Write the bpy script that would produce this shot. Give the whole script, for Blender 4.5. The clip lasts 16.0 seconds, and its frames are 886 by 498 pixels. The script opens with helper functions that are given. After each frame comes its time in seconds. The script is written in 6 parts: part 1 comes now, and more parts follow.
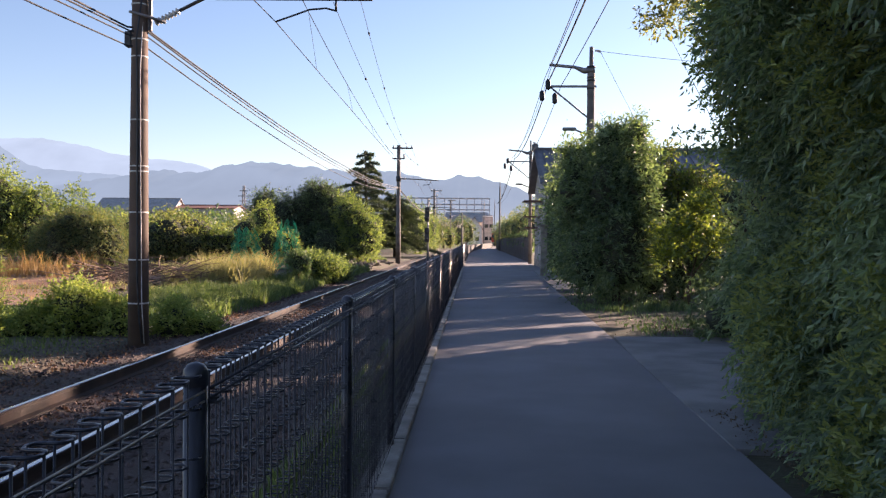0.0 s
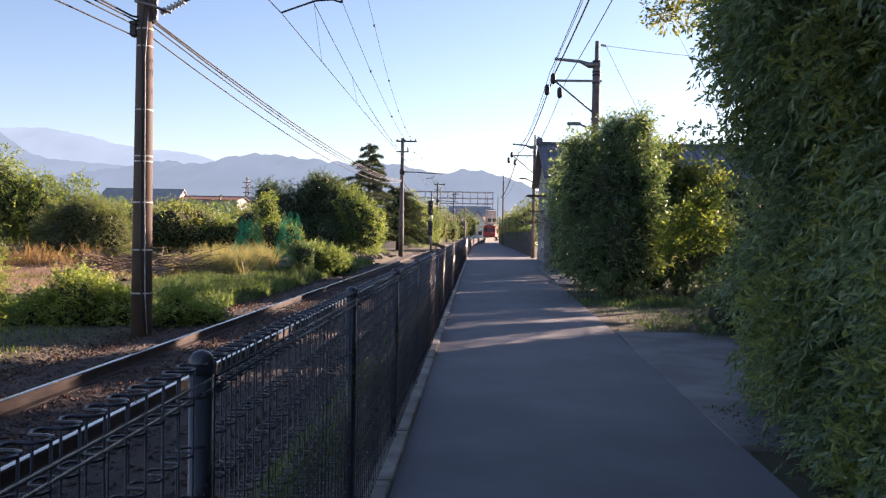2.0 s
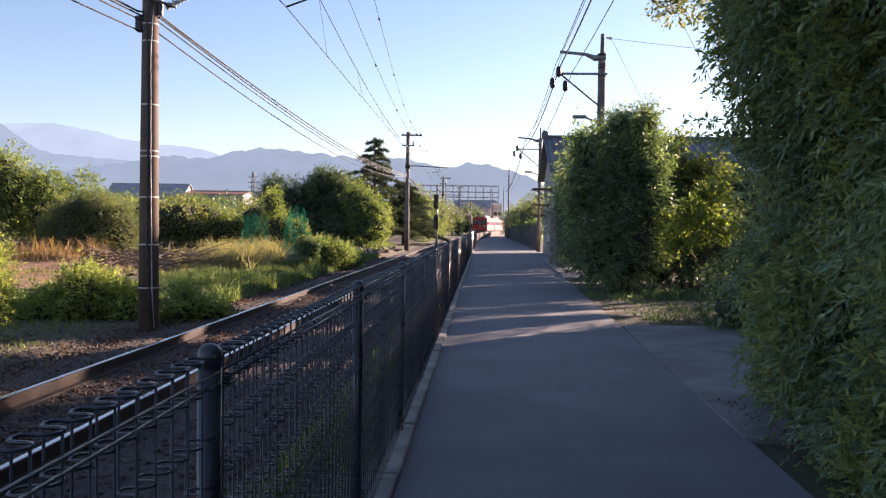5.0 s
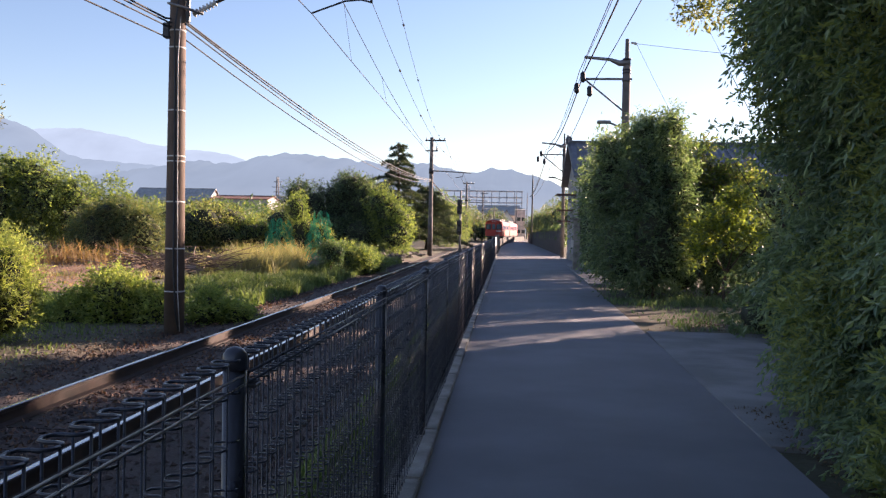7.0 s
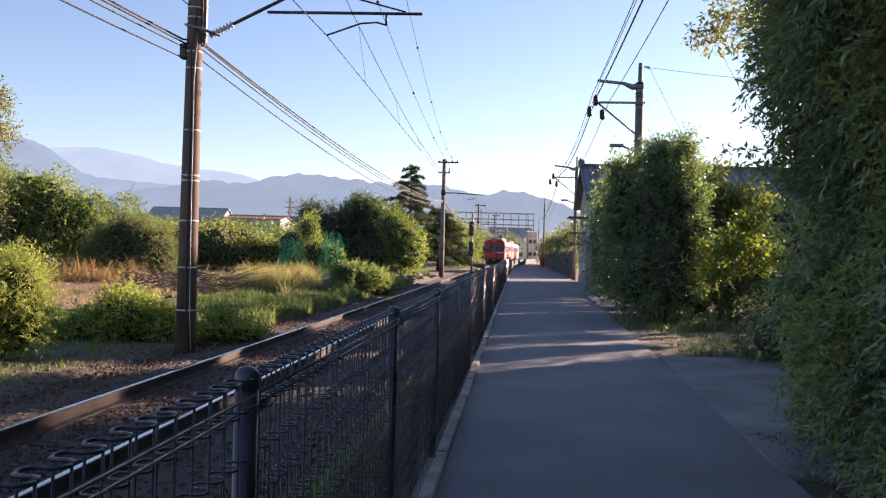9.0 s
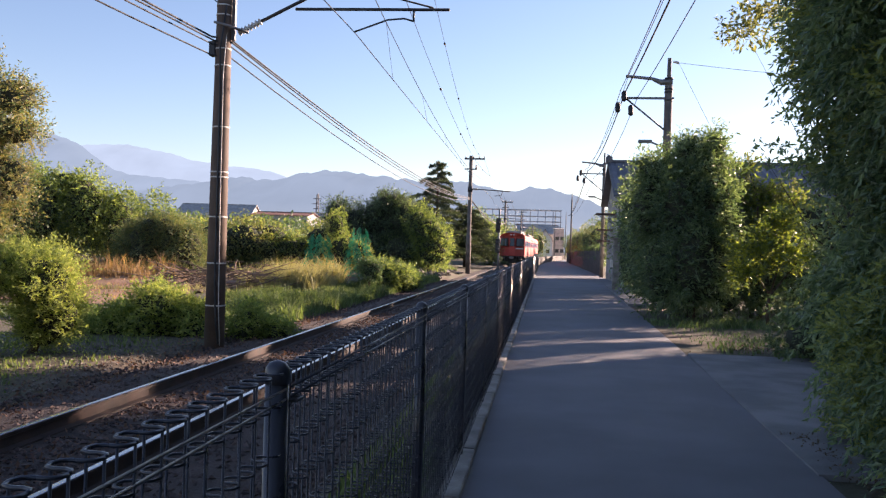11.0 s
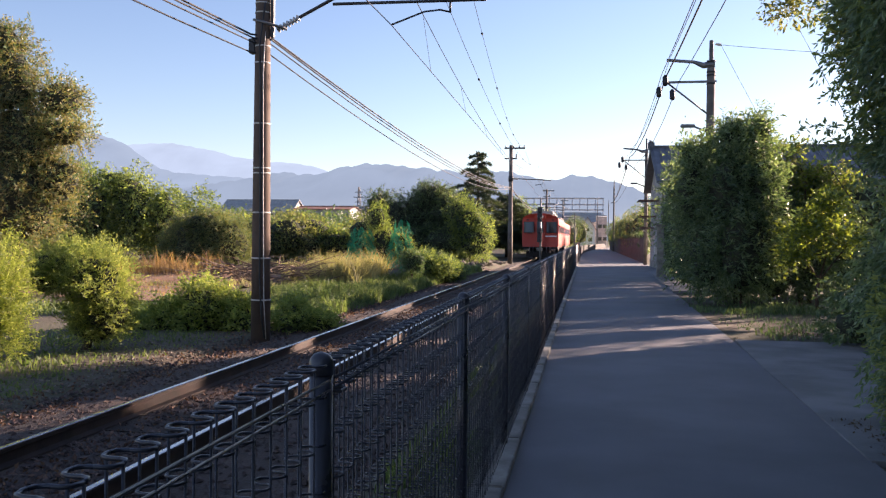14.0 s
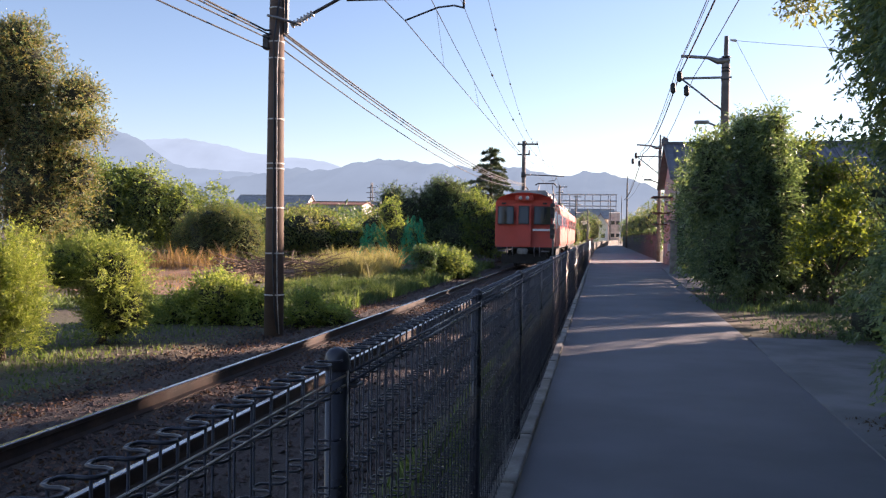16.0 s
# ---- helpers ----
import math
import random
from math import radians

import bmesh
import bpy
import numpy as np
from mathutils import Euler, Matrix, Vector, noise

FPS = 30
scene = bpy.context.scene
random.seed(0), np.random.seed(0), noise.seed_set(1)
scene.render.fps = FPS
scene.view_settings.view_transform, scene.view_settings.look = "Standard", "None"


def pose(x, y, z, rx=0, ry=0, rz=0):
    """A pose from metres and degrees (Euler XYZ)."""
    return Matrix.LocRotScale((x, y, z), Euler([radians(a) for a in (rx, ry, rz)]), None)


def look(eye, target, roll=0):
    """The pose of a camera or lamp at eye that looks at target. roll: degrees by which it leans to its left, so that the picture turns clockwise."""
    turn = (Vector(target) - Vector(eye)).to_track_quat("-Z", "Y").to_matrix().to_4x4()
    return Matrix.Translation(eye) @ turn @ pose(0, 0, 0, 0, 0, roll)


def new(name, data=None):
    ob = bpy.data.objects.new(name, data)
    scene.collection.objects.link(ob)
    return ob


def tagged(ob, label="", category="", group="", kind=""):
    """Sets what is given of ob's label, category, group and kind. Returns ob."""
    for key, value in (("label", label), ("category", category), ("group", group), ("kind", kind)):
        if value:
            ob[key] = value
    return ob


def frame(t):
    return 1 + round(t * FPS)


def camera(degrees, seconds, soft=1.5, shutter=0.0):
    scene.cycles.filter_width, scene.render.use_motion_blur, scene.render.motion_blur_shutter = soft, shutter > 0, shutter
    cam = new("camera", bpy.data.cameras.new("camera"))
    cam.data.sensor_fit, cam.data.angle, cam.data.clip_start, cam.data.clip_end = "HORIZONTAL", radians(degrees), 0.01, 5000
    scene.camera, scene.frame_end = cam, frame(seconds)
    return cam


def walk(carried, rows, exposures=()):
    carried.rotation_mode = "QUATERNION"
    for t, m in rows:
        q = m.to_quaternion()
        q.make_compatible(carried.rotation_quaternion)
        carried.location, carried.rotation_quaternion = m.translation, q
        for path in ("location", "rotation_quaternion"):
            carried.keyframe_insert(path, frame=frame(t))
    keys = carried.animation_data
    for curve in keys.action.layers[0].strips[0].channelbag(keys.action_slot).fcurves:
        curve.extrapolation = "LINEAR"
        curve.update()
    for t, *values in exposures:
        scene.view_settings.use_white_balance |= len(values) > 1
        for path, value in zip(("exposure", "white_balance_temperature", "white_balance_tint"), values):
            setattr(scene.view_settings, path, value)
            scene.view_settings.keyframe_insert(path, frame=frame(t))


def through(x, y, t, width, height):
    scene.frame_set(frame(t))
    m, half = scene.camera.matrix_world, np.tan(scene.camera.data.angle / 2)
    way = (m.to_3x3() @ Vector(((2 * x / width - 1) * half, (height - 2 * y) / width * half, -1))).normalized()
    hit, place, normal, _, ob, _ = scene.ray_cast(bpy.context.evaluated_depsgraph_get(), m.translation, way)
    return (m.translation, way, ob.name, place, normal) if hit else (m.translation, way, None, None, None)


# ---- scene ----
cam = camera(56.3, 16.0, soft=1.25)
PATH = [
    (0.0, pose(-0.000, 0.000, 1.500, 89.340, -0.500, 2.100)),
    (0.5, pose(-0.003, -0.006, 1.500, 89.738, -0.932, 1.905)),
    (1.0, pose(-0.003, -0.012, 1.499, 89.510, -0.949, 1.914)),
    (1.5, pose(-0.006, -0.003, 1.497, 89.126, -1.000, 2.108)),
    (2.0, pose(-0.012, 0.011, 1.492, 88.899, -1.090, 2.299)),
    (2.5, pose(-0.009, 0.005, 1.495, 88.936, -1.071, 2.261)),
    (3.0, pose(-0.003, -0.013, 1.496, 88.739, -0.977, 2.242)),
    (3.5, pose(-0.012, 0.018, 1.490, 88.311, -0.785, 2.400)),
    (6.0, pose(-0.014, -0.003, 1.491, 88.540, -1.288, 3.247)),
    (6.5, pose(-0.017, 0.012, 1.489, 88.399, -1.387, 3.749)),
    (7.0, pose(-0.012, -0.004, 1.491, 88.799, -1.107, 4.303)),
    (7.5, pose(-0.020, 0.005, 1.487, 89.523, -1.040, 4.735)),
    (8.0, pose(-0.014, 0.002, 1.488, 89.604, -1.374, 4.770)),
    (8.5, pose(-0.020, 0.003, 1.487, 89.776, -1.653, 4.626)),
    (9.0, pose(-0.019, 0.003, 1.489, 90.274, -1.685, 5.097)),
    (11.5, pose(-0.031, 0.021, 1.484, 89.754, -1.570, 7.384)),
    (12.0, pose(-0.028, 0.008, 1.486, 89.405, -1.197, 7.924)),
    (12.5, pose(-0.026, 0.007, 1.485, 89.379, -1.026, 8.524)),
    (13.0, pose(-0.023, -0.005, 1.490, 89.696, -0.970, 9.017)),
    (13.5, pose(-0.027, 0.005, 1.487, 89.684, -0.849, 9.523)),
    (14.0, pose(-0.020, 0.003, 1.485, 89.294, -0.584, 9.821)),
    (14.5, pose(-0.022, 0.010, 1.486, 89.041, -0.475, 9.999)),
    (15.0, pose(-0.019, -0.004, 1.487, 89.103, -0.542, 10.132)),
    (15.5, pose(-0.025, 0.006, 1.484, 89.189, -0.663, 10.317)),
    (16.0, pose(-0.025, -0.007, 1.486, 88.995, -0.799, 10.675)),
]
walk(cam, PATH)

# ---- light ----
SUN_TURN, SUN_RISE = 47.0, 15.5      # degrees to the right of the road's line, and above the horizon
world = bpy.data.worlds.new("world")
scene.world = world
world.use_nodes = True
_n = world.node_tree.nodes
_sky = _n.new("ShaderNodeTexSky")
_sky.sky_type = "NISHITA"
_sky.sun_disc = False
_sky.sun_elevation, _sky.sun_rotation = radians(SUN_RISE), radians(SUN_TURN)
_sky.air_density, _sky.dust_density, _sky.ozone_density = 1.0, 0.25, 1.4
world.node_tree.links.new(_sky.outputs[0], _n["Background"].inputs[0])
_n["Background"].inputs[1].default_value = 0.050
sun = new("sun", bpy.data.lights.new("sun", "SUN"))
sun.data.energy, sun.data.angle, sun.data.color = 5.0, radians(0.6), (1.0, 0.78, 0.54)
_way = Vector((math.sin(radians(SUN_TURN)) * math.cos(radians(SUN_RISE)), math.cos(radians(SUN_TURN)) * math.cos(radians(SUN_RISE)), math.sin(radians(SUN_RISE))))
sun.matrix_world = look(_way * 60, (0, 0, 0))
scene.view_settings.exposure = 2.03
scene.view_settings.use_white_balance = True
scene.view_settings.white_balance_temperature, scene.view_settings.white_balance_tint = 6200, 28

# ---- materials ----
def material(name, colour, rough=0.7, metal=0.0, vary=0.25, scale=3.0, fine=40.0, bump=0.3, bump_scale=None, island=0.0, piece=0.0, tint=None, spec=0.5, dist=0.01):
    """A surface with a base colour, coarse stains and fine grain; tint is a second colour that the stains run to."""
    m = bpy.data.materials.new(name)
    m.use_nodes = True
    nt = m.node_tree
    N, L = nt.nodes, nt.links
    b = N["Principled BSDF"]
    b.inputs["Roughness"].default_value, b.inputs["Metallic"].default_value = rough, metal
    b.inputs["Specular IOR Level"].default_value = spec
    geo = N.new("ShaderNodeNewGeometry")
    tc = N.new("ShaderNodeTexCoord")
    src = tc.outputs["Object"]
    n1, n2 = N.new("ShaderNodeTexNoise"), N.new("ShaderNodeTexNoise")
    n1.inputs["Scale"].default_value, n1.inputs["Detail"].default_value = scale, 5
    n2.inputs["Scale"].default_value, n2.inputs["Detail"].default_value = fine, 3
    L.new(src, n1.inputs["Vector"]), L.new(src, n2.inputs["Vector"])
    c2 = tint or [c * (1 - vary * 1.4) for c in colour]
    c1 = [min(1, c * (1 + vary * (0.5 if not tint else 0.15))) for c in colour]
    ramp = N.new("ShaderNodeMapRange")
    ramp.inputs["From Min"].default_value, ramp.inputs["From Max"].default_value = 0.36, 0.64
    L.new(n1.outputs[0], ramp.inputs["Value"])
    mix = N.new("ShaderNodeMix")
    mix.data_type = "RGBA"
    L.new(ramp.outputs[0], mix.inputs["Factor"])
    mix.inputs["A"].default_value, mix.inputs["B"].default_value = (*c2, 1), (*c1, 1)
    out = mix.outputs["Result"]
    hsv = N.new("ShaderNodeHueSaturation")
    L.new(out, hsv.inputs["Color"])
    val = N.new("ShaderNodeMath")
    val.operation = "MULTIPLY_ADD"
    L.new(n2.outputs[0], val.inputs[0])
    val.inputs[1].default_value, val.inputs[2].default_value = vary * 1.6, 1 - vary * 0.8
    last = val.outputs[0]
    if island or piece:
        rnd = geo.outputs["Random Per Island"]
        if piece:
            rnd = N.new("ShaderNodeObjectInfo").outputs["Random"]
        add = N.new("ShaderNodeMath")
        add.operation = "MULTIPLY_ADD"
        L.new(rnd, add.inputs[0])
        k = island or piece
        add.inputs[1].default_value, add.inputs[2].default_value = 2 * k, -k
        s = N.new("ShaderNodeMath")
        L.new(last, s.inputs[0]), L.new(add.outputs[0], s.inputs[1])
        last = s.outputs[0]
    L.new(last, hsv.inputs["Value"])
    L.new(hsv.outputs[0], b.inputs["Base Color"])
    rr = N.new("ShaderNodeMath")
    rr.operation = "MULTIPLY_ADD"
    L.new(n1.outputs[0], rr.inputs[0])
    rr.inputs[1].default_value, rr.inputs[2].default_value = 0.3, rough - 0.15
    rr.use_clamp = True
    L.new(rr.outputs[0], b.inputs["Roughness"])
    if bump:
        bp = N.new("ShaderNodeBump")
        bp.inputs["Strength"].default_value, bp.inputs["Distance"].default_value = bump, dist
        n3 = n2
        if bump_scale:
            n3 = N.new("ShaderNodeTexNoise")
            n3.inputs["Scale"].default_value, n3.inputs["Detail"].default_value = bump_scale, 4
            L.new(src, n3.inputs["Vector"])
        L.new(n3.outputs[0], bp.inputs["Height"])
        L.new(bp.outputs[0], b.inputs["Normal"])
    return m


def leaf_material(name, dark, light, through=0.35, gloss=0.55, patch=0.5):
    """Leaves: each takes a shade of its own between two greens; some light goes through them."""
    m = bpy.data.materials.new(name)
    m.use_nodes = True
    N, L = m.node_tree.nodes, m.node_tree.links
    b = N["Principled BSDF"]
    b.inputs["Roughness"].default_value = gloss
    b.inputs["Specular IOR Level"].default_value = 0.5
    geo = N.new("ShaderNodeNewGeometry")
    tc = N.new("ShaderNodeTexCoord")
    n1 = N.new("ShaderNodeTexNoise")
    n1.inputs["Scale"].default_value, n1.inputs["Detail"].default_value = patch, 3
    L.new(tc.outputs["Object"], n1.inputs["Vector"])
    s = N.new("ShaderNodeMath")
    s.operation = "MULTIPLY_ADD"
    L.new(n1.outputs[0], s.inputs[0])
    s.inputs[1].default_value, s.inputs[2].default_value = 2.2, -1.1
    a = N.new("ShaderNodeMath")
    L.new(s.outputs[0], a.inputs[0]), L.new(geo.outputs["Random Per Island"], a.inputs[1])
    a.use_clamp = True
    mix = N.new("ShaderNodeMix")
    mix.data_type = "RGBA"
    L.new(a.outputs[0], mix.inputs["Factor"])
    mix.inputs["A"].default_value, mix.inputs["B"].default_value = (*dark, 1), (*light, 1)
    L.new(mix.outputs["Result"], b.inputs["Base Color"])
    tr = N.new("ShaderNodeBsdfTranslucent")
    warm = N.new("ShaderNodeMix")
    warm.data_type, warm.blend_type = "RGBA", "MULTIPLY"
    warm.inputs["Factor"].default_value = 1.0
    warm.inputs["B"].default_value = (1.6, 1.55, 0.7, 1)
    L.new(mix.outputs["Result"], warm.inputs["A"])
    L.new(warm.outputs["Result"], tr.inputs["Color"])
    ms = N.new("ShaderNodeMixShader")
    ms.inputs[0].default_value = through
    L.new(b.outputs[0], ms.inputs[1]), L.new(tr.outputs[0], ms.inputs[2])
    L.new(ms.outputs[0], N["Material Output"].inputs["Surface"])
    return m


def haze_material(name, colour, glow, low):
    """Far hills seen through miles of air: a dull surface with the air's light painted on as glow, thicker towards the
    foot.
    """
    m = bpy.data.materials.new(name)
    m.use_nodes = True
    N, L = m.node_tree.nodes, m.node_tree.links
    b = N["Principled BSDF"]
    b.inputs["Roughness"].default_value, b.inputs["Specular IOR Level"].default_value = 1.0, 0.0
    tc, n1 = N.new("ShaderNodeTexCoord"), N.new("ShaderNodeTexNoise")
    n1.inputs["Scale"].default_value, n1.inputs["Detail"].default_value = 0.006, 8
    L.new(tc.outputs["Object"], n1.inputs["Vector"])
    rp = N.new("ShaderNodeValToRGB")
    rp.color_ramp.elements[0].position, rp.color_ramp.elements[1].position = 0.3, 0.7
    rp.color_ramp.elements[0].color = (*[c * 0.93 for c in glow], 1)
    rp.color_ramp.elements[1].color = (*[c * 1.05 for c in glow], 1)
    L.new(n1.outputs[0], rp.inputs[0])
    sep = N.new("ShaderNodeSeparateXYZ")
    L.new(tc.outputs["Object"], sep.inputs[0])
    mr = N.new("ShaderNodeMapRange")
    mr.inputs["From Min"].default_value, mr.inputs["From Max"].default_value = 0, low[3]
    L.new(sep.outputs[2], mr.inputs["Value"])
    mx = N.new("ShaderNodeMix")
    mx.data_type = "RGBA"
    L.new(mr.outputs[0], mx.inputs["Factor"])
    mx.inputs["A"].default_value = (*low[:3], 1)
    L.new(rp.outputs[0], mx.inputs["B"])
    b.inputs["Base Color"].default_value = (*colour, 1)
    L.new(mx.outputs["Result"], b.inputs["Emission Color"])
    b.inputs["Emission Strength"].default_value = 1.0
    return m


def glass_material(name, colour=(0.02, 0.025, 0.03)):
    m = bpy.data.materials.new(name)
    m.use_nodes = True
    b = m.node_tree.nodes["Principled BSDF"]
    b.inputs["Base Color"].default_value = (*colour, 1)
    b.inputs["Roughness"].default_value, b.inputs["IOR"].default_value = 0.06, 1.5
    b.inputs["Transmission Weight"].default_value = 0.0
    return m


ASPHALT = material("asphalt", (0.175, 0.175, 0.190), 0.85, vary=0.15, scale=0.8, fine=110, bump=0.5, bump_scale=220, dist=0.004)
CONCRETE = material("concrete", (0.215, 0.212, 0.215), 0.9, vary=0.22, scale=1.6, fine=60, bump=0.4, dist=0.004)
KERB = material("kerb_concrete", (0.30, 0.28, 0.25), 0.9, vary=0.3, scale=4, fine=70, bump=0.5, dist=0.004, piece=0.12)
EARTH = material("earth", (0.105, 0.078, 0.055), 0.95, vary=0.35, scale=0.35, fine=14, bump=0.8, tint=(0.070, 0.075, 0.038), dist=0.03)
FIELD_SOIL = material("field_soil", (0.24, 0.125, 0.080), 0.95, vary=0.3, scale=0.9, fine=12, bump=1.0, tint=(0.19, 0.14, 0.075), dist=0.05)
GRAVEL = material("gravel", (0.092, 0.066, 0.054), 0.95, vary=0.4, scale=2.0, fine=45, bump=1.0, tint=(0.060, 0.046, 0.038), dist=0.03)
STONE = material("ballast_stone", (0.100, 0.070, 0.060), 0.9, vary=0.3, scale=9, fine=60, bump=0.3, island=0.45)
GREY_STONE = material("grey_stone", (0.15, 0.13, 0.11), 0.9, vary=0.3, scale=9, fine=60, bump=0.3, island=0.4)
RAIL_SIDE = material("rusted_rail_steel", (0.042, 0.026, 0.021), 0.75, 0.2, vary=0.4, scale=6, fine=60, bump=0.4, dist=0.003)
RAIL_TOP = material("polished_rail_steel", (0.56, 0.54, 0.52), 0.24, 1.0, vary=0.12, scale=3, fine=60, bump=0.02)
SLEEPER = material("sleeper_timber", (0.075, 0.050, 0.036), 0.9, vary=0.4, scale=5, fine=50, bump=0.7, piece=0.3)
FENCE = material("fence_coating", (0.044, 0.046, 0.060), 0.30, 0.0, vary=0.2, scale=8, fine=80, bump=0.05)
POLE = material("pole_concrete", (0.120, 0.084, 0.066), 0.85, vary=0.22, scale=2.2, fine=50, bump=0.35, dist=0.004)
WOODPOLE = material("weathered_pole", (0.15, 0.13, 0.115), 0.85, vary=0.3, scale=2.2, fine=50, bump=0.35, dist=0.004)
STEEL = material("galvanised_steel", (0.20, 0.20, 0.205), 0.5, 0.6, vary=0.2, scale=6, fine=50, bump=0.05)
DARKSTEEL = material("dark_steel", (0.055, 0.055, 0.06), 0.55, 0.4, vary=0.25, scale=6, fine=50, bump=0.08)
CABLE = material("cable_sheath", (0.018, 0.018, 0.020), 0.6, vary=0.1, scale=2, bump=0)
WIRE = material("bare_wire", (0.10, 0.09, 0.09), 0.45, 0.6, vary=0.1, scale=2, bump=0)
PORCELAIN = material("porcelain", (0.55, 0.52, 0.49), 0.3, vary=0.15, scale=12, bump=0.02)
WHITE_TAPE = material("pale_band", (0.55, 0.53, 0.50), 0.6, vary=0.2, scale=12, bump=0.05)
ORANGE = material("orange_paint", (0.55, 0.060, 0.036), 0.5, vary=0.10, scale=1.2, fine=25, bump=0.05)
ROOF_GREY = material("roof_paint", (0.36, 0.34, 0.33), 0.7, vary=0.25, scale=2, fine=25, bump=0.1)
UNDER = material("underframe", (0.030, 0.028, 0.027), 0.8, vary=0.3, scale=3, fine=30, bump=0.2)
WHITE = material("white_paint", (0.72, 0.70, 0.66), 0.6, vary=0.1, scale=3, bump=0.05)
GLASS = glass_material("window_glass")
PLASTER = material("plaster", (0.66, 0.56, 0.49), 0.9, vary=0.2, scale=1.2, fine=30, bump=0.2)
GREYWALL = material("grey_wall", (0.34, 0.34, 0.34), 0.85, vary=0.2, scale=1.2, fine=30, bump=0.2)
ROOFTILE = material("roof_tile", (0.085, 0.090, 0.105), 0.5, vary=0.25, scale=2, fine=20, bump=0.2, piece=0.25)
ROOFTILE_RED = material("roof_tile_brown", (0.24, 0.11, 0.075), 0.7, vary=0.25, scale=2, fine=20, bump=0.2)
BARK = material("bark", (0.085, 0.062, 0.045), 0.95, vary=0.35, scale=6, fine=40, bump=1.0, dist=0.02)
DEADWOOD = material("dead_branches", (0.21, 0.15, 0.11), 0.9, vary=0.35, scale=3, fine=30, bump=0.4, island=0.3)
NET = material("green_net", (0.03, 0.36, 0.17), 0.7, vary=0.25, scale=3, fine=30, bump=0.1)
TIMBER_WALL = material("dark_boards", (0.070, 0.060, 0.055), 0.85, vary=0.3, scale=3, fine=30, bump=0.3, piece=0.25)
RUST_WALL = material("rusted_sheet", (0.14, 0.075, 0.060), 0.8, vary=0.35, scale=2, fine=30, bump=0.3)
# Concrete with the haze of distance mixed into its base colour.
HAZE_FRAME = material("hazed_concrete", (0.36, 0.40, 0.46), 0.9, vary=0.1, scale=0.2, bump=0)
HEDGE_LEAF = leaf_material("hedge_leaves", (0.080, 0.135, 0.085), (0.240, 0.320, 0.185), 0.40, 0.30)
# Dark filler colour that stands in for shade in the foliage gaps.
INNER = material("gap_shade", (0.045, 0.052, 0.030), 0.95, vary=0.4, scale=3, fine=20, bump=0.8, dist=0.05)
HEDGE_LIGHT = leaf_material("hedge_new_leaves", (0.170, 0.215, 0.075), (0.310, 0.350, 0.130), 0.45, 0.4)
BUSH_LEAF = leaf_material("bush_leaves", (0.058, 0.104, 0.052), (0.150, 0.215, 0.095), 0.34, 0.44)
YELLOW_LEAF = leaf_material("yellow_green_leaves", (0.105, 0.155, 0.035), (0.270, 0.330, 0.075), 0.55, 0.5)
VINE_LEAF = leaf_material("vine_leaves", (0.120, 0.175, 0.060), (0.265, 0.325, 0.12), 0.58, 0.6)
# Lighter than the vine leaves, to stand for sun on the left shrubs.
THUJA_LEAF = leaf_material("feathery_hedge_leaves", (0.170, 0.215, 0.070), (0.360, 0.400, 0.150), 0.60, 0.6)
OLIVE_LEAF = leaf_material("olive_leaves", (0.105, 0.122, 0.058), (0.250, 0.255, 0.115), 0.45, 0.5)
TREE_LEAF = leaf_material("brownish_leaves", (0.120, 0.115, 0.062), (0.275, 0.255, 0.130), 0.48, 0.5)
PINE_LEAF = leaf_material("conifer_needles", (0.030, 0.048, 0.030), (0.070, 0.095, 0.050), 0.25, 0.6)
GRASS = leaf_material("grass_blades", (0.064, 0.104, 0.044), (0.160, 0.205, 0.092), 0.52, 0.6, 0.25)
STRAW = leaf_material("straw_grass", (0.22, 0.21, 0.115), (0.37, 0.35, 0.21), 0.4, 0.7, 0.3)
RUSSET = leaf_material("dry_weeds", (0.24, 0.15, 0.085), (0.36, 0.25, 0.14), 0.35, 0.8, 0.6)
RED_LITTER = leaf_material("reddish_fallen_leaves", (0.120, 0.066, 0.052), (0.215, 0.125, 0.085), 0.15, 0.8, 1.0)
LITTER = leaf_material("fallen_leaves", (0.070, 0.052, 0.038), (0.14, 0.105, 0.070), 0.15, 0.8, 1.0)


# ---- building blocks ----
def mesh_of(name, verts, faces, mat=None, smooth=False):
    me = bpy.data.meshes.new(name)
    verts, faces = np.asarray(verts, np.float32), np.asarray(faces, np.int32)
    k = faces.shape[1]
    me.vertices.add(len(verts)), me.loops.add(faces.size), me.polygons.add(len(faces))
    me.vertices.foreach_set("co", verts.ravel())
    me.loops.foreach_set("vertex_index", faces.ravel())
    me.polygons.foreach_set("loop_start", np.arange(0, faces.size, k, dtype=np.int32))
    me.polygons.foreach_set("use_smooth", np.full(len(faces), smooth))
    me.update(calc_edges=True)
    if mat:
        me.materials.append(mat)
    return me


def thing(name, label, category, at=None, group="", kind=""):
    ob = new(name)
    ob.empty_display_size = 0.2
    if at is not None:
        ob.matrix_basis = at
    return tagged(ob, label, category, group, kind)


def finish(bm, name, mat, smooth=False):
    bmesh.ops.recalc_face_normals(bm, faces=bm.faces)
    me = bpy.data.meshes.new(name)
    bm.to_mesh(me)
    bm.free()
    if mat:
        me.materials.append(mat)
    if smooth:
        me.polygons.foreach_set("use_smooth", np.full(len(me.polygons), True))
    return me


def part(name, bm, mat, parent, label="", smooth=False, at=None):
    me = bm if isinstance(bm, bpy.types.Mesh) else finish(bm, name, mat, smooth)
    ob = new(name, me)
    if parent:
        ob.parent = parent
    if at is not None:
        ob.matrix_basis = at
    return tagged(ob, label)


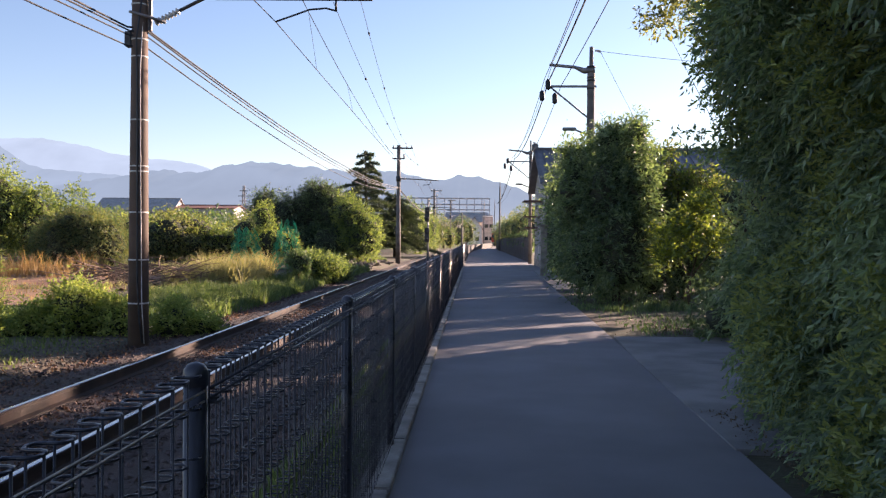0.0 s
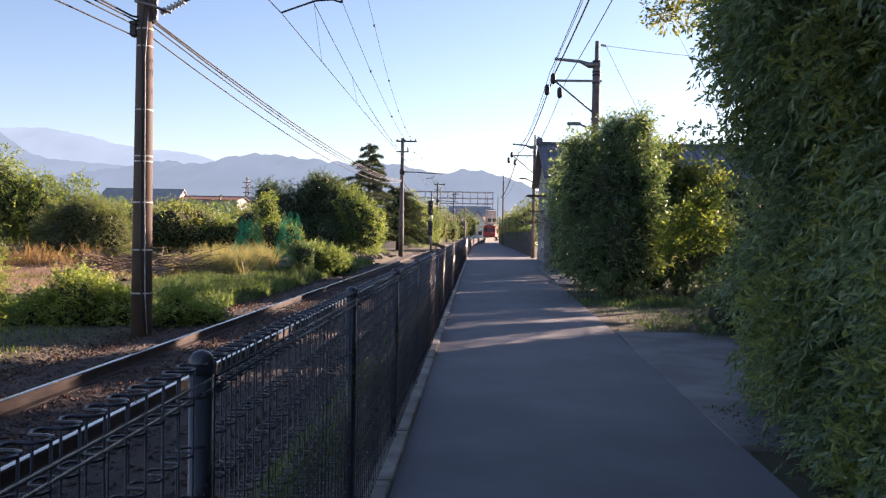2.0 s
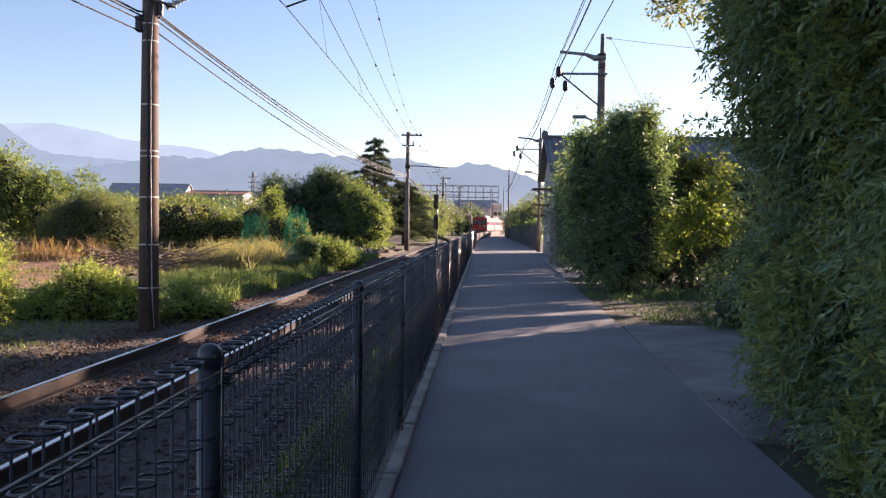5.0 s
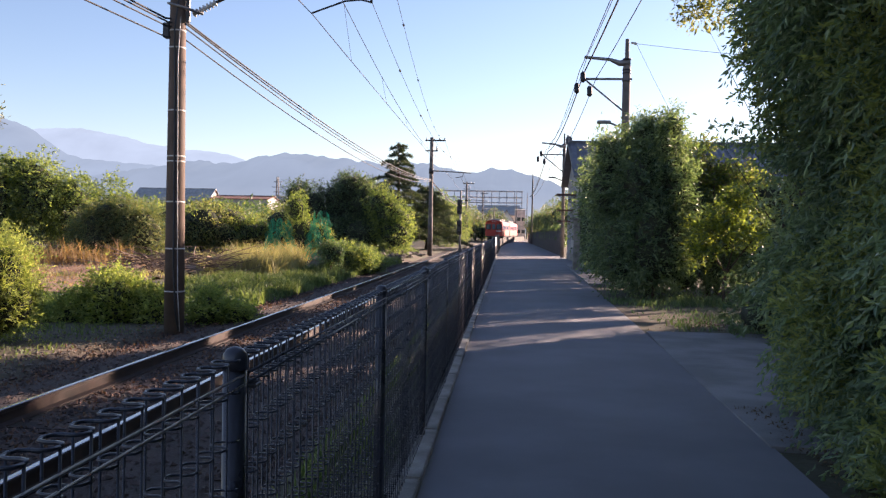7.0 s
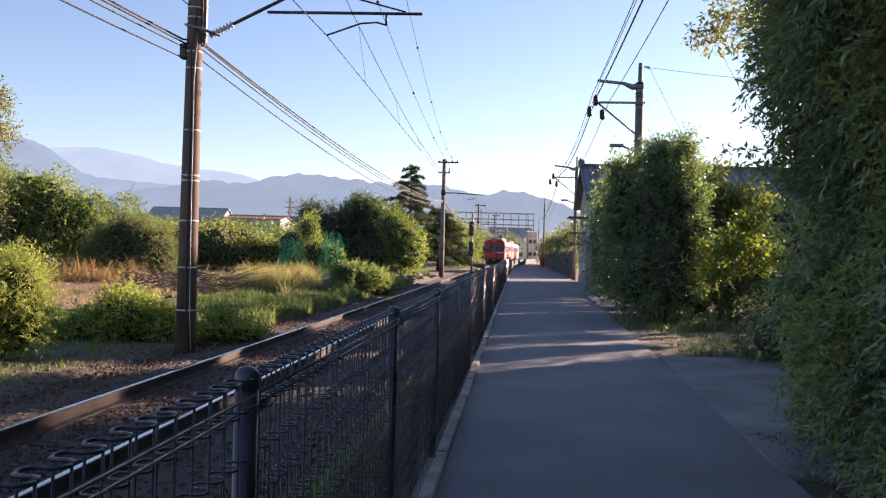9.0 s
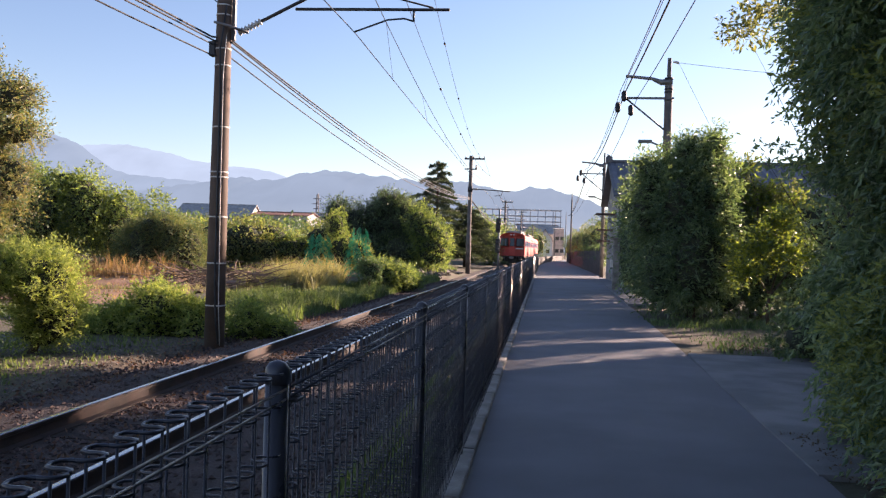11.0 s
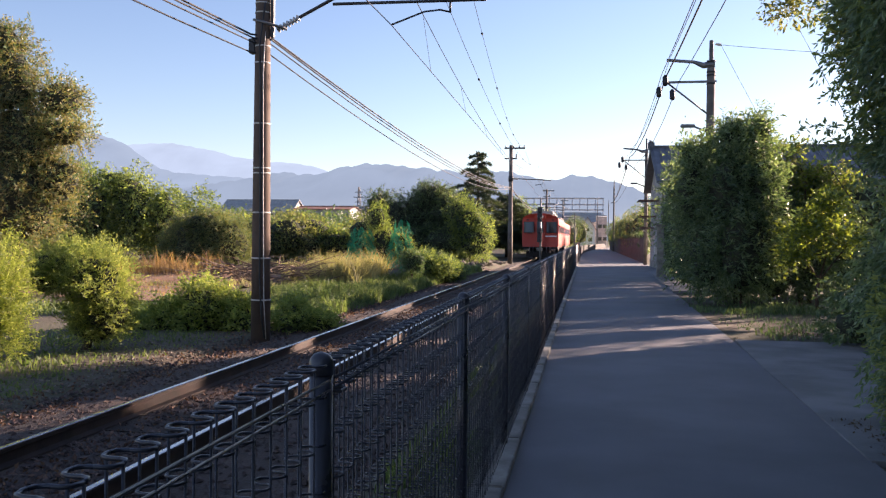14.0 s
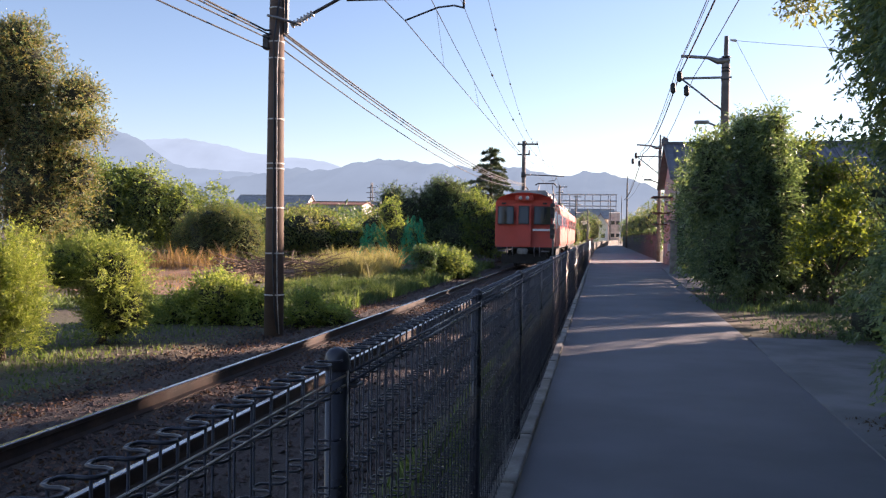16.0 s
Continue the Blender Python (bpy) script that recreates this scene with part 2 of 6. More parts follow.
def box(x0, x1, y0, y1, z0, z1, bevel=0.0, bm=None):
    own = bmesh.new()
    bmesh.ops.create_cube(own, size=1, matrix=Matrix.Translation(((x0 + x1) / 2, (y0 + y1) / 2, (z0 + z1) / 2)) @ Matrix.Diagonal((x1 - x0, y1 - y0, z1 - z0, 1)))
    if bevel:
        bmesh.ops.bevel(own, geom=own.edges[:], offset=bevel, segments=2, affect="EDGES")
    return own if bm is None else join(bm, own)


def join(bm, other, m=None):
    if m is not None:
        other.transform(m)
    me = bpy.data.meshes.new("tmp")
    other.to_mesh(me)
    other.free()
    bm.from_mesh(me)
    bpy.data.meshes.remove(me)
    return bm


def tube(pts, r, sides=6, bm=None, closed=False):
    """A round bar along points; r may be one radius or one for each point."""
    bm = bm or bmesh.new()
    pts = [Vector(p) for p in pts]
    rs = r if isinstance(r, (list, tuple)) else [r] * len(pts)
    rings, side = [], None
    for i, p in enumerate(pts):
        d = (pts[min(i + 1, len(pts) - 1)] - pts[max(i - 1, 0)]).normalized()
        if side is None or abs(side.dot(d)) > 0.95:
            side = d.cross(Vector((0.13, 0.31, 1)) if abs(d.z) < 0.9 else Vector((1, 0.2, 0))).normalized()
        u = (side - d * side.dot(d)).normalized()
        v = d.cross(u)
        side = u
        rings.append([bm.verts.new(p + (u * math.cos(a) + v * math.sin(a)) * rs[i]) for a in [2 * math.pi * k / sides for k in range(sides)]])
    for a, b in zip(rings, rings[1:]):
        for k in range(sides):
            bm.faces.new((a[k], a[(k + 1) % sides], b[(k + 1) % sides], b[k]))
    if len(rings[0]) > 2 and not closed:
        bm.faces.new(rings[0][::-1])
        bm.faces.new(rings[-1])
    return bm


def prism(profile, y0, y1, bm=None):
    """A profile in x and z, drawn out from y0 to y1."""
    bm = bm or bmesh.new()
    a = [bm.verts.new((x, y0, z)) for x, z in profile]
    b = [bm.verts.new((x, y1, z)) for x, z in profile]
    n = len(a)
    for i in range(n):
        bm.faces.new((a[i], a[(i + 1) % n], b[(i + 1) % n], b[i]))
    bm.faces.new(a), bm.faces.new(b[::-1])
    return bm


def sag(a, b, drop, n=14):
    a, b = Vector(a), Vector(b)
    return [a.lerp(b, i / n) - Vector((0, 0, drop * 4 * (i / n) * (1 - i / n))) for i in range(n + 1)]


def leaves_of(name, pts, size, mat, rng, wide=0.42, droop=0.35, out=None, fold=0.25, way=None):
    """Leaves at the given points: folded blades, each turned its own way; out gives the way they lean."""
    n = len(pts)
    d = rng.normal(size=(n, 3))
    if out is not None:
        d += out * 1.1
    d[:, 2] -= droop
    if way is not None:
        d = way + rng.normal(size=(n, 3)) * 0.38
    d /= np.linalg.norm(d, axis=1)[:, None]
    r = rng.normal(size=(n, 3))
    r[:, 2] += 1.2
    u = np.cross(d, r)
    u /= np.linalg.norm(u, axis=1)[:, None]
    w = np.cross(u, d)
    s = (size * rng.uniform(0.55, 1.3, n))[:, None]
    v = np.stack([pts, pts + d * s * 0.45 + u * s * wide * 0.5 - w * s * fold * 0.3, pts + d * s, pts + d * s * 0.45 - u * s * wide * 0.5 - w * s * fold * 0.3], 1).reshape(-1, 3)
    i = np.arange(n)[:, None] * 4
    f = np.concatenate([i + [0, 1, 2], i + [0, 2, 3]], 1).reshape(-1, 3)
    return mesh_of(name, v, f, mat)


def sprays(pts, out, count, length, rng, droop=0.3, lift=0.2, spread=0.45):
    """Twigs that grow out of the given points: the places and the ways of the leaves along them, in pairs."""
    k = len(pts)
    stem = out + rng.normal(size=(k, 3)) * spread
    stem[:, 2] += lift
    stem /= np.linalg.norm(stem, axis=1)[:, None]
    ln = length * rng.uniform(0.55, 1.35, k)
    s = (np.arange(count) + 0.6)[None] / count + rng.normal(size=(k, count)) * 0.03
    pos = pts[:, None] + stem[:, None] * (s * ln[:, None])[..., None]
    pos[..., 2] -= droop * ln[:, None] * s ** 2
    along = np.repeat(stem[:, None], count, 1)
    along[..., 2] -= 1.6 * droop * s
    side = np.cross(along, rng.normal(size=(k, 1, 3)) * 0.5 + [0, 0, 1.0])
    side /= np.linalg.norm(side, axis=2)[..., None] + 1e-6
    turn = np.where(np.arange(count) % 2, 1.0, -1.0)[None, :, None]
    way = along * 0.75 + side * turn * 0.75
    way[..., 2] -= droop * 0.5
    return pos.reshape(-1, 3), way.reshape(-1, 3)


def lumpy(p, rng, k=7, amp=0.34):
    """A gentle unevenness over directions, the same for near ones."""
    a = rng.normal(size=(k, 3)) * 2.4
    ph = rng.uniform(0, 6.28, k)
    return 1 + amp * np.sin(p @ a.T + ph).mean(1) * 1.6 + amp * 0.45 * np.sin(p @ a.T * 2.7 + ph).mean(1)


def blob_points(lobes, n, rng, shell=0.3, low=0.0):
    """Points in the outer shell of lobes (x, y, z, rx, ry, rz), and the ways out of them."""
    L = np.array(lobes, float)
    area = (L[:, 3] * L[:, 4] + L[:, 4] * L[:, 5] + L[:, 3] * L[:, 5])
    pick = rng.choice(len(L), n, p=area / area.sum())
    d = rng.normal(size=(n, 3))
    d /= np.linalg.norm(d, axis=1)[:, None]
    rad = 1 - shell * rng.uniform(0, 1, n) ** 1.7
    rad *= lumpy(d * 1.3 + pick[:, None] * 3.1, rng)
    rad *= 1 + rng.normal(size=n) * 0.05
    p = L[pick, :3] + d * L[pick, 3:] * rad[:, None]
    keep = p[:, 2] > low
    inside = np.zeros(n, bool)
    for j in range(len(L)):
        q = np.linalg.norm((p - L[j, :3]) / L[j, 3:], axis=1)
        inside |= (q < 0.62) & (pick != j)
    keep &= ~inside
    return p[keep], d[keep]


def limbs(name, base, tips, r, mat, rng):
    """A trunk that forks into limbs, tapered, with crooked ways."""
    bm = bmesh.new()
    b = Vector(base)
    fork = sum((Vector(t) for t in tips), Vector()) / len(tips)
    f = b.lerp(fork, 0.45)
    mid = b.lerp(f, 0.5) + Vector(rng.normal(size=3) * 0.06)
    tube([b, mid, f], [r * 1.25, r, r * 0.8], 8, bm)
    for t in tips:
        t = Vector(t)
        m = f.lerp(t, 0.5) + Vector(rng.normal(size=3) * 0.18)
        tube([f - Vector((0, 0, 0.1)), m, t], [r * 0.6, r * 0.35, r * 0.08], 6, bm)
    return bm


def shrub(name, label, category, lobes, mat, n, size, seed, trunk=0.05, group="", wide=0.42, low=0.02, shell=0.35, spikes=0, second=None, spray=None):
    """A bush or tree: a base with limbs and a crown of leaves over lobes given in metres round its foot."""
    rng = np.random.default_rng(seed)
    L = np.array(lobes, float)
    foot = np.array([L[:, 0].mean(), L[:, 1].mean(), 0.0])
    top = thing(name, label, category, pose(foot[0], foot[1], low - 0.04), group)
    loc = L.copy()
    loc[:, :3] -= [foot[0], foot[1], low - 0.04]
    tips = [tuple(l[:3] + [0, 0, l[5] * 0.3]) for l in loc[:7]]
    part("trunk", limbs("trunk", (0, 0, 0), tips, trunk, BARK, rng), BARK, top)
    # Opaque filler lumps close the crown, their dark colour giving the gaps shade.
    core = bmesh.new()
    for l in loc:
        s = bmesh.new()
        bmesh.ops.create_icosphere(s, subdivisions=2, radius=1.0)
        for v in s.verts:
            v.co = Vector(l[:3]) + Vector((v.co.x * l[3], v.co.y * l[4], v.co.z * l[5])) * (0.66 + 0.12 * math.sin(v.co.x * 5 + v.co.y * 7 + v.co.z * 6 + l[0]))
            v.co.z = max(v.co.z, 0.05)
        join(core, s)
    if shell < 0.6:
        tagged(part("shade_core", core, INNER, top, "dark filler core, coloured as shade", True), kind="stuff")
    else:
        core.free()
    p, d = blob_points(loc, n, rng, shell, 0.03)
    r = loc[:, 3:6].mean()
    # tufts and hollows break up the round outline
    u = p / r * 2 * math.pi
    tuft = np.sin(u[:, 0] * 1.3 + 2 * np.sin(u[:, 2] * 0.8)) * np.sin(u[:, 1] * 1.1 + seed) + 0.7 * np.sin(u[:, 2] * 2.1 + 1.5 * np.sin(u[:, 0] * 1.9 + seed))
    p = p + d * (r * (0.09 * tuft + 0.05 * np.abs(rng.normal(size=len(p)))))[:, None]
    p, d = p[p[:, 2] > 0.06], d[p[:, 2] > 0.06]
    if spikes:
        k = rng.choice(len(p), spikes)
        steps = rng.uniform(0, 1, (spikes, 14))
        ln = rng.uniform(0.25, 0.7, spikes) * L[:, 5].mean() * 0.5
        up = d[k] * 0.5 + [0, 0, 0.8]
        q = (p[k][:, None] + up[:, None] * (steps * ln[:, None])[..., None]).reshape(-1, 3)
        p, d = np.concatenate([p, q]), np.concatenate([d, np.repeat(d[k], 14, 0)])
    way = None
    if spray:
        k = spray[0]
        p, way = sprays(p[::k] - d[::k] * spray[1] * 0.5, d[::k], k, spray[1], rng, *spray[2:])
        keep = p[:, 2] > 0.06
        p, way = p[keep], way[keep]
        d = way
    if second:
        m = rng.uniform(size=len(p)) < second[1]
        part("foliage", leaves_of("foliage", p[m], size, second[0], rng, wide, out=d[m], way=d[m] if spray else None), None, top)
        p, d = p[~m], d[~m]
    part("crown", leaves_of("crown", p, size, mat, rng, wide, out=d, way=d if spray else None), None, top)
    return top


def blades(name, label, x0, x1, y0, y1, n, height, mat, seed, z=0.0, wide=0.012, category="grass", edge=0.25):
    """Grass: tapered bent blades over a patch with a soft, uneven edge."""
    rng = np.random.default_rng(seed)
    x, y = rng.uniform(-1, 1, n), rng.uniform(-1, 1, n)
    keep = np.maximum(abs(x), abs(y)) + rng.normal(size=n) * edge * 0.6 + edge * 0.5 * np.sin(x * 5 + y * 7) < 1
    x, y = x[keep], y[keep]
    n = len(x)
    p = np.stack([(x0 + x1) / 2 + x * (x1 - x0) / 2, (y0 + y1) / 2 + y * (y1 - y0) / 2, np.full(n, 0.0)], 1)
    p[:, 2] = z if not callable(z) else z(p[:, 0], p[:, 1])
    p[:, 2] -= 0.01
    clump = 0.65 + 0.5 * np.sin(p[:, 0] * 2.3 + 1) * np.sin(p[:, 1] * 1.9) + rng.normal(size=n) * 0.2
    h = height * np.clip(clump, 0.3, 1.6)
    a = rng.uniform(0, 6.28, n)
    u = np.stack([np.cos(a), np.sin(a), np.zeros(n)], 1)
    lean = np.stack([rng.normal(size=n), rng.normal(size=n), np.zeros(n)], 1) * 0.28
    up = np.array([0, 0, 1.0])
    w = (wide * rng.uniform(0.6, 1.4, n))[:, None]
    mid = p + (up * 0.55 + lean * 0.4) * h[:, None]
    tip = p + (up * 0.95 + lean * 1.3) * h[:, None]
    v = np.stack([p - u * w, p + u * w, mid + u * w * 0.7, mid - u * w * 0.7, tip], 1).reshape(-1, 3)
    i = np.arange(n)[:, None] * 5
    f = np.concatenate([i + [0, 1, 2], i + [0, 2, 3], i + [3, 2, 4]], 1).reshape(-1, 3)
    ob = new(name, mesh_of(name, v, f, mat))
    return tagged(ob, label, category, kind="stuff")


def stones(name, label, pts, size, mat, seed, category="gravel"):
    """Loose stones, each an uneven lump of eight faces."""
    rng = np.random.default_rng(seed)
    n = len(pts)
    base = np.array([[1, 0, 0], [-1, 0, 0], [0, 1, 0], [0, -1, 0], [0, 0, 1], [0, 0, -1]], float)
    tri = np.array([[0, 2, 4], [2, 1, 4], [1, 3, 4], [3, 0, 4], [2, 0, 5], [1, 2, 5], [3, 1, 5], [0, 3, 5]])
    a = rng.uniform(0, 6.28, n)
    c, s = np.cos(a), np.sin(a)
    jit = base[None] * rng.uniform(0.6, 1.25, (n, 6, 1)) + rng.normal(size=(n, 6, 3)) * 0.18
    jit *= (size * rng.uniform(0.5, 1.3, n))[:, None, None] * [1, 0.8, 0.6]
    v = np.stack([jit[..., 0] * c[:, None] - jit[..., 1] * s[:, None], jit[..., 0] * s[:, None] + jit[..., 1] * c[:, None], jit[..., 2]], -1) + pts[:, None]
    f = (np.arange(n)[:, None, None] * 6 + tri[None]).reshape(-1, 3)
    return tagged(new(name, mesh_of(name, v.reshape(-1, 3), f, mat)), label, category, kind="stuff")


# ---- the lie of the land ----
TRACK_X, GAUGE = -3.45, 1.067


def bend(y):
    """How far track and lane have swung to the right, in one wide curve."""
    return max(0.0, y - 80.0) ** 2 / 1700


def track_x(y):
    """The middle of the track, straight and then bending away to the right."""
    return TRACK_X + bend(y)


def road_bend(y):
    return bend(y)


def ground_z(x, y):
    x, y = np.asarray(x, float), np.asarray(y, float)
    left = 1 / (1 + np.exp(np.clip((x + 0.9) * 9, -50, 50)))
    shift = np.clip(y - 80, 0, 220) ** 2 / 1700
    z = -0.03 - 0.10 * left - 0.22 * np.exp(-np.minimum(np.abs((x + 3.35 - shift) / 1.75), 3) ** 8) * (y < 300)
    z = z + 0.95 * np.exp(-((x + 8.6) / 2.2) ** 2 - ((y - 49) / 9.0) ** 2)
    z = z + 0.05 * np.sin(x * 0.9 + 1.3) * np.sin(y * 0.7) * (x < -5.2)
    return z - 0.25 * np.clip((np.abs(x) - 40) / 200, 0, 1)


def sheet(name, xs, ys, zf, mat, smooth=True):
    X, Y = np.meshgrid(xs, ys)
    v = np.stack([X, Y, zf(X, Y)], -1).reshape(-1, 3)
    nx, ny = len(xs), len(ys)
    i = (np.arange(ny - 1)[:, None] * nx + np.arange(nx - 1)[None]).reshape(-1, 1)
    return new(name, mesh_of(name, v, i + np.array([0, 1, nx + 1, nx]), mat, smooth))


_near = np.arange(-30, 12.01, 0.5)
_xs = np.concatenate([[-4200, -2500, -1200, -600, -300, -180, -120, -80, -60, -45, -36], _near, [16, 24, 40, 80, 160, 400, 1000, 2500, 4200]])
_ys = np.concatenate([[-400, -150, -60, -30, -20], np.arange(-14, 70, 0.6), np.arange(70, 130, 4), [140, 170, 220, 300, 500, 900, 1600, 2800, 4200]])
tagged(sheet("ground", _xs, _ys, ground_z, EARTH), "dry earth with patchy grass beside the railway", "ground", kind="structure")


def ribbon(name, edges, ys, thick, mat, label, category, z=0.0):
    """A long slab between two edges, each a function of y, with a thickness."""
    bm = bmesh.new()
    rows = []
    for y in ys:
        a, b = edges[0](y), edges[1](y)
        rows.append([bm.verts.new((x, y, h)) for x, h in ((a, z - thick), (a, z), (a * 0.6 + b * 0.4, z + 0.012), (b, z), (b, z - thick))])
    for p, q in zip(rows, rows[1:]):
        for k in range(4):
            bm.faces.new((p[k], p[k + 1], q[k + 1], q[k]))
    return tagged(part(name, bm, mat, None), label, category, kind="structure")


def road_right(y):
    return 1.72 + 0.034 * y if y < 14 else 2.2 + 0.028 * (y - 14) if y < 34 else 2.75 + 0.17 * (y - 34) if y < 40 else 3.75 if y < 140 else 3.75 + road_bend(y) - road_bend(140)


_road_ys = list(np.arange(-25, 60, 1.0)) + list(range(60, 200, 5))
ribbon("road", (lambda y: -0.475 + road_bend(y), road_right), _road_ys, 0.08, ASPHALT, "narrow grey asphalt lane with a worn surface", "road", 0.0)
# the concrete entrance beside the lane
bm = bmesh.new()
for x0, x1, y0, y1, z1 in ((1.90, 6.2, 6.0, 10.2, 0.014), (2.05, 6.2, 10.212, 13.0, 0.014)):
    p = [(x0, y0), (x1, y0), (x1, y1), (x0 + 0.15, y1)]
    lo, hi = [bm.verts.new((x, y, -0.06)) for x, y in p], [bm.verts.new((x, y, z1)) for x, y in p]
    bm.faces.new(hi)
    for k in range(4):
        bm.faces.new((lo[k], lo[(k + 1) % 4], hi[(k + 1) % 4], hi[k]))
tagged(part("pavement", bm, CONCRETE, None), "pale concrete slab at a driveway entrance", "pavement", kind="structure")
bm = bmesh.new()
p = [(2.45, 24.5), (4.2, 24.5), (4.2, 40.0), (2.9, 40.0), (2.6, 30)]
lo, hi = [bm.verts.new((x, y, -0.06)) for x, y in p], [bm.verts.new((x, y, 0.055)) for x, y in p]
bm.faces.new(hi)
for k in range(5):
    bm.faces.new((lo[k], lo[(k + 1) % 5], hi[(k + 1) % 5], hi[k]))
tagged(part("pavement", bm, CONCRETE, None), "raised concrete strip before the house wall", "pavement", kind="structure")

# the edging that carries the fence, in cast lengths
kerb = thing("kerb", "line of pale concrete edging blocks under the fence", "kerb", kind="structure")
_k = finish(box(-0.085, 0.107, 0.006, 1.194, -0.12, 0.045, 0.008), "kerb_block", KERB)
for i in range(-8, 46):
    part("block", _k, None, kerb, at=pose(-0.585 + (0.004 * math.sin(i * 2.1)), i * 1.2, 0.004 * math.sin(i * 1.7)))

# ---- the railway ----
track = thing("railway_track", "single railway track with rusty rails on timber sleepers in brown ballast", "railway track", kind="structure")
_tys = [float(y) for y in list(range(-24, 108, 4)) + list(range(108, 300, 6))]


def sweep(profile, ys, off):
    bm = bmesh.new()
    rows = [[bm.verts.new((track_x(y) + off + x, y, z)) for x, z in profile] for y in ys]
    n = len(profile)
    for a, b in zip(rows, rows[1:]):
        for k in range(n):
            bm.faces.new((a[k], a[(k + 1) % n], b[(k + 1) % n], b[k]))
    bm.faces.new(rows[0]), bm.faces.new(rows[-1][::-1])
    return bm


for sgn in (-1, 1):
    prof = [(-0.062, -0.14), (0.062, -0.14), (0.06, -0.125), (0.012, -0.11), (0.010, -0.04), (0.034, -0.028), (0.034, -0.004), (-0.034, -0.004), (-0.034, -0.028), (-0.010, -0.04), (-0.012, -0.11), (-0.06, -0.125)]
    rail = part("rail", sweep(prof, _tys, sgn * (GAUGE / 2 + 0.033)), RAIL_SIDE, track, "rusty steel rail")
    part("rail_head", sweep([(-0.022, -0.0035), (-0.024, -0.001), (-0.016, 0.003), (0.016, 0.003), (0.024, -0.001), (0.022, -0.0035)], _tys, sgn * (GAUGE / 2 + 0.033)), RAIL_TOP, rail, "polished running surface")
_s = finish(box(-1.05, 1.05, -0.11, 0.11, -0.28, -0.142, 0.012), "sleeper", SLEEPER)
for i in range(200):
    y = -6 + i * 0.62
    part("sleeper", _s, None, track, at=pose(track_x(y) + 0.03 * math.sin(i * 3.7), y, 0.006 * math.sin(i * 5.1), 0, 0, 1.2 * math.sin(i * 1.9)))
_b = finish(box(-0.07, 0.07, -0.045, 0.045, -0.142, -0.118, 0.004), "rail_plate", RAIL_SIDE)
for i in range(70):
    for sgn in (-1, 1):
        y = -6 + i * 0.62
        part("rail_plate", _b, None, track, at=pose(track_x(y) + sgn * (GAUGE / 2 + 0.033) + 0.09 * sgn, y, 0.0))
bed = bmesh.new()
rows = []
for y in _tys:
    c = track_x(y)
    rows.append([bed.verts.new((c + x, y, z)) for x, z in ((-2.3, -0.30), (-1.55, -0.17), (-1.15, -0.138), (0, -0.146), (1.15, -0.138), (1.6, -0.17), (2.55, -0.17))])
for a, b in zip(rows, rows[1:]):
    for k in range(6):
        bed.faces.new((a[k], a[k + 1], b[k + 1], b[k]))
tagged(part("ballast", bed, GRAVEL, None), "bed of brown railway ballast", "ballast", kind="structure")
rng = np.random.default_rng(4)
n = 26000
yy = 2 + 40 * rng.uniform(0, 1, n) ** 1.8
xx = TRACK_X + rng.uniform(-1.9, 2.5, n)
keep = ~((abs(abs(xx - TRACK_X) - GAUGE / 2 - 0.033) < 0.09))
stones("ballast_stones", "loose brown ballast stones between the rails", np.stack([xx, yy, np.where(abs(xx - TRACK_X) < 1.2, -0.140, -0.162) + rng.uniform(-0.01, 0.012, n)], 1)[keep], 0.030, STONE, 5)
n = 6000
yy = 6 + 22 * rng.uniform(0, 1, n) ** 1.3
xx = -5.0 + rng.normal(size=n) * 0.75
keep = (xx < -4.9) & (xx > -7.2)
stones("gravel", "grey gravel strewn round the foot of the pole", np.stack([xx, yy, ground_z(xx, yy) + 0.004], 1)[keep], 0.026, GREY_STONE, 6)
n = 160
yy, xx = rng.uniform(40, 54, n), rng.normal(size=n) * 0.35 - 6.0
stones("rubble", "heap of grey broken stones on the bank by the track", np.stack([xx, yy, ground_z(xx, yy) + 0.05], 1), 0.20, GREY_STONE, 7, "rubble")


# ---- the railway fence ----
FENCE_X, SPAN = -0.575, 2.07
_post = tube([(0, 0, 0.02), (0, 0, 1.205)], 0.0250, 14)
tube([(0, 0, 1.192), (0, 0, 1.212), (0, 0, 1.226), (0, 0, 1.236), (0, 0, 1.241)], [0.0272, 0.0272, 0.0245, 0.017, 0.003], 14, _post)
POST_MESH = finish(_post, "post", FENCE, True)


PITCH, DEEP, COUNT = 0.0775, 0.046, 26


def weave(y, n, z, r, bm, sides=5, steps=10):
    """A wire that swings to and fro between the two faces of the mesh."""
    pts = []
    for i in range(n * steps + 1):
        a = 2 * math.pi * i / steps
        pts.append((-DEEP / 2 + DEEP / 2 * math.cos(a), y + PITCH * (i / steps + 0.10 * math.sin(2 * a)), z))
    return tube(pts, r, sides, bm)


def wire_pair(y, bm, sides=5, steps=10):
    """One upright wire in each face and the length of woven top wire between them."""
    tube([(0, y, 0.06), (0, y, 1.214)], 0.0024, sides, bm)
    tube([(-DEEP, y + PITCH / 2, 0.06), (-DEEP, y + PITCH / 2, 1.214)], 0.0024, sides, bm)
    return weave(y, 1, 1.216, 0.0031, bm, sides, steps)


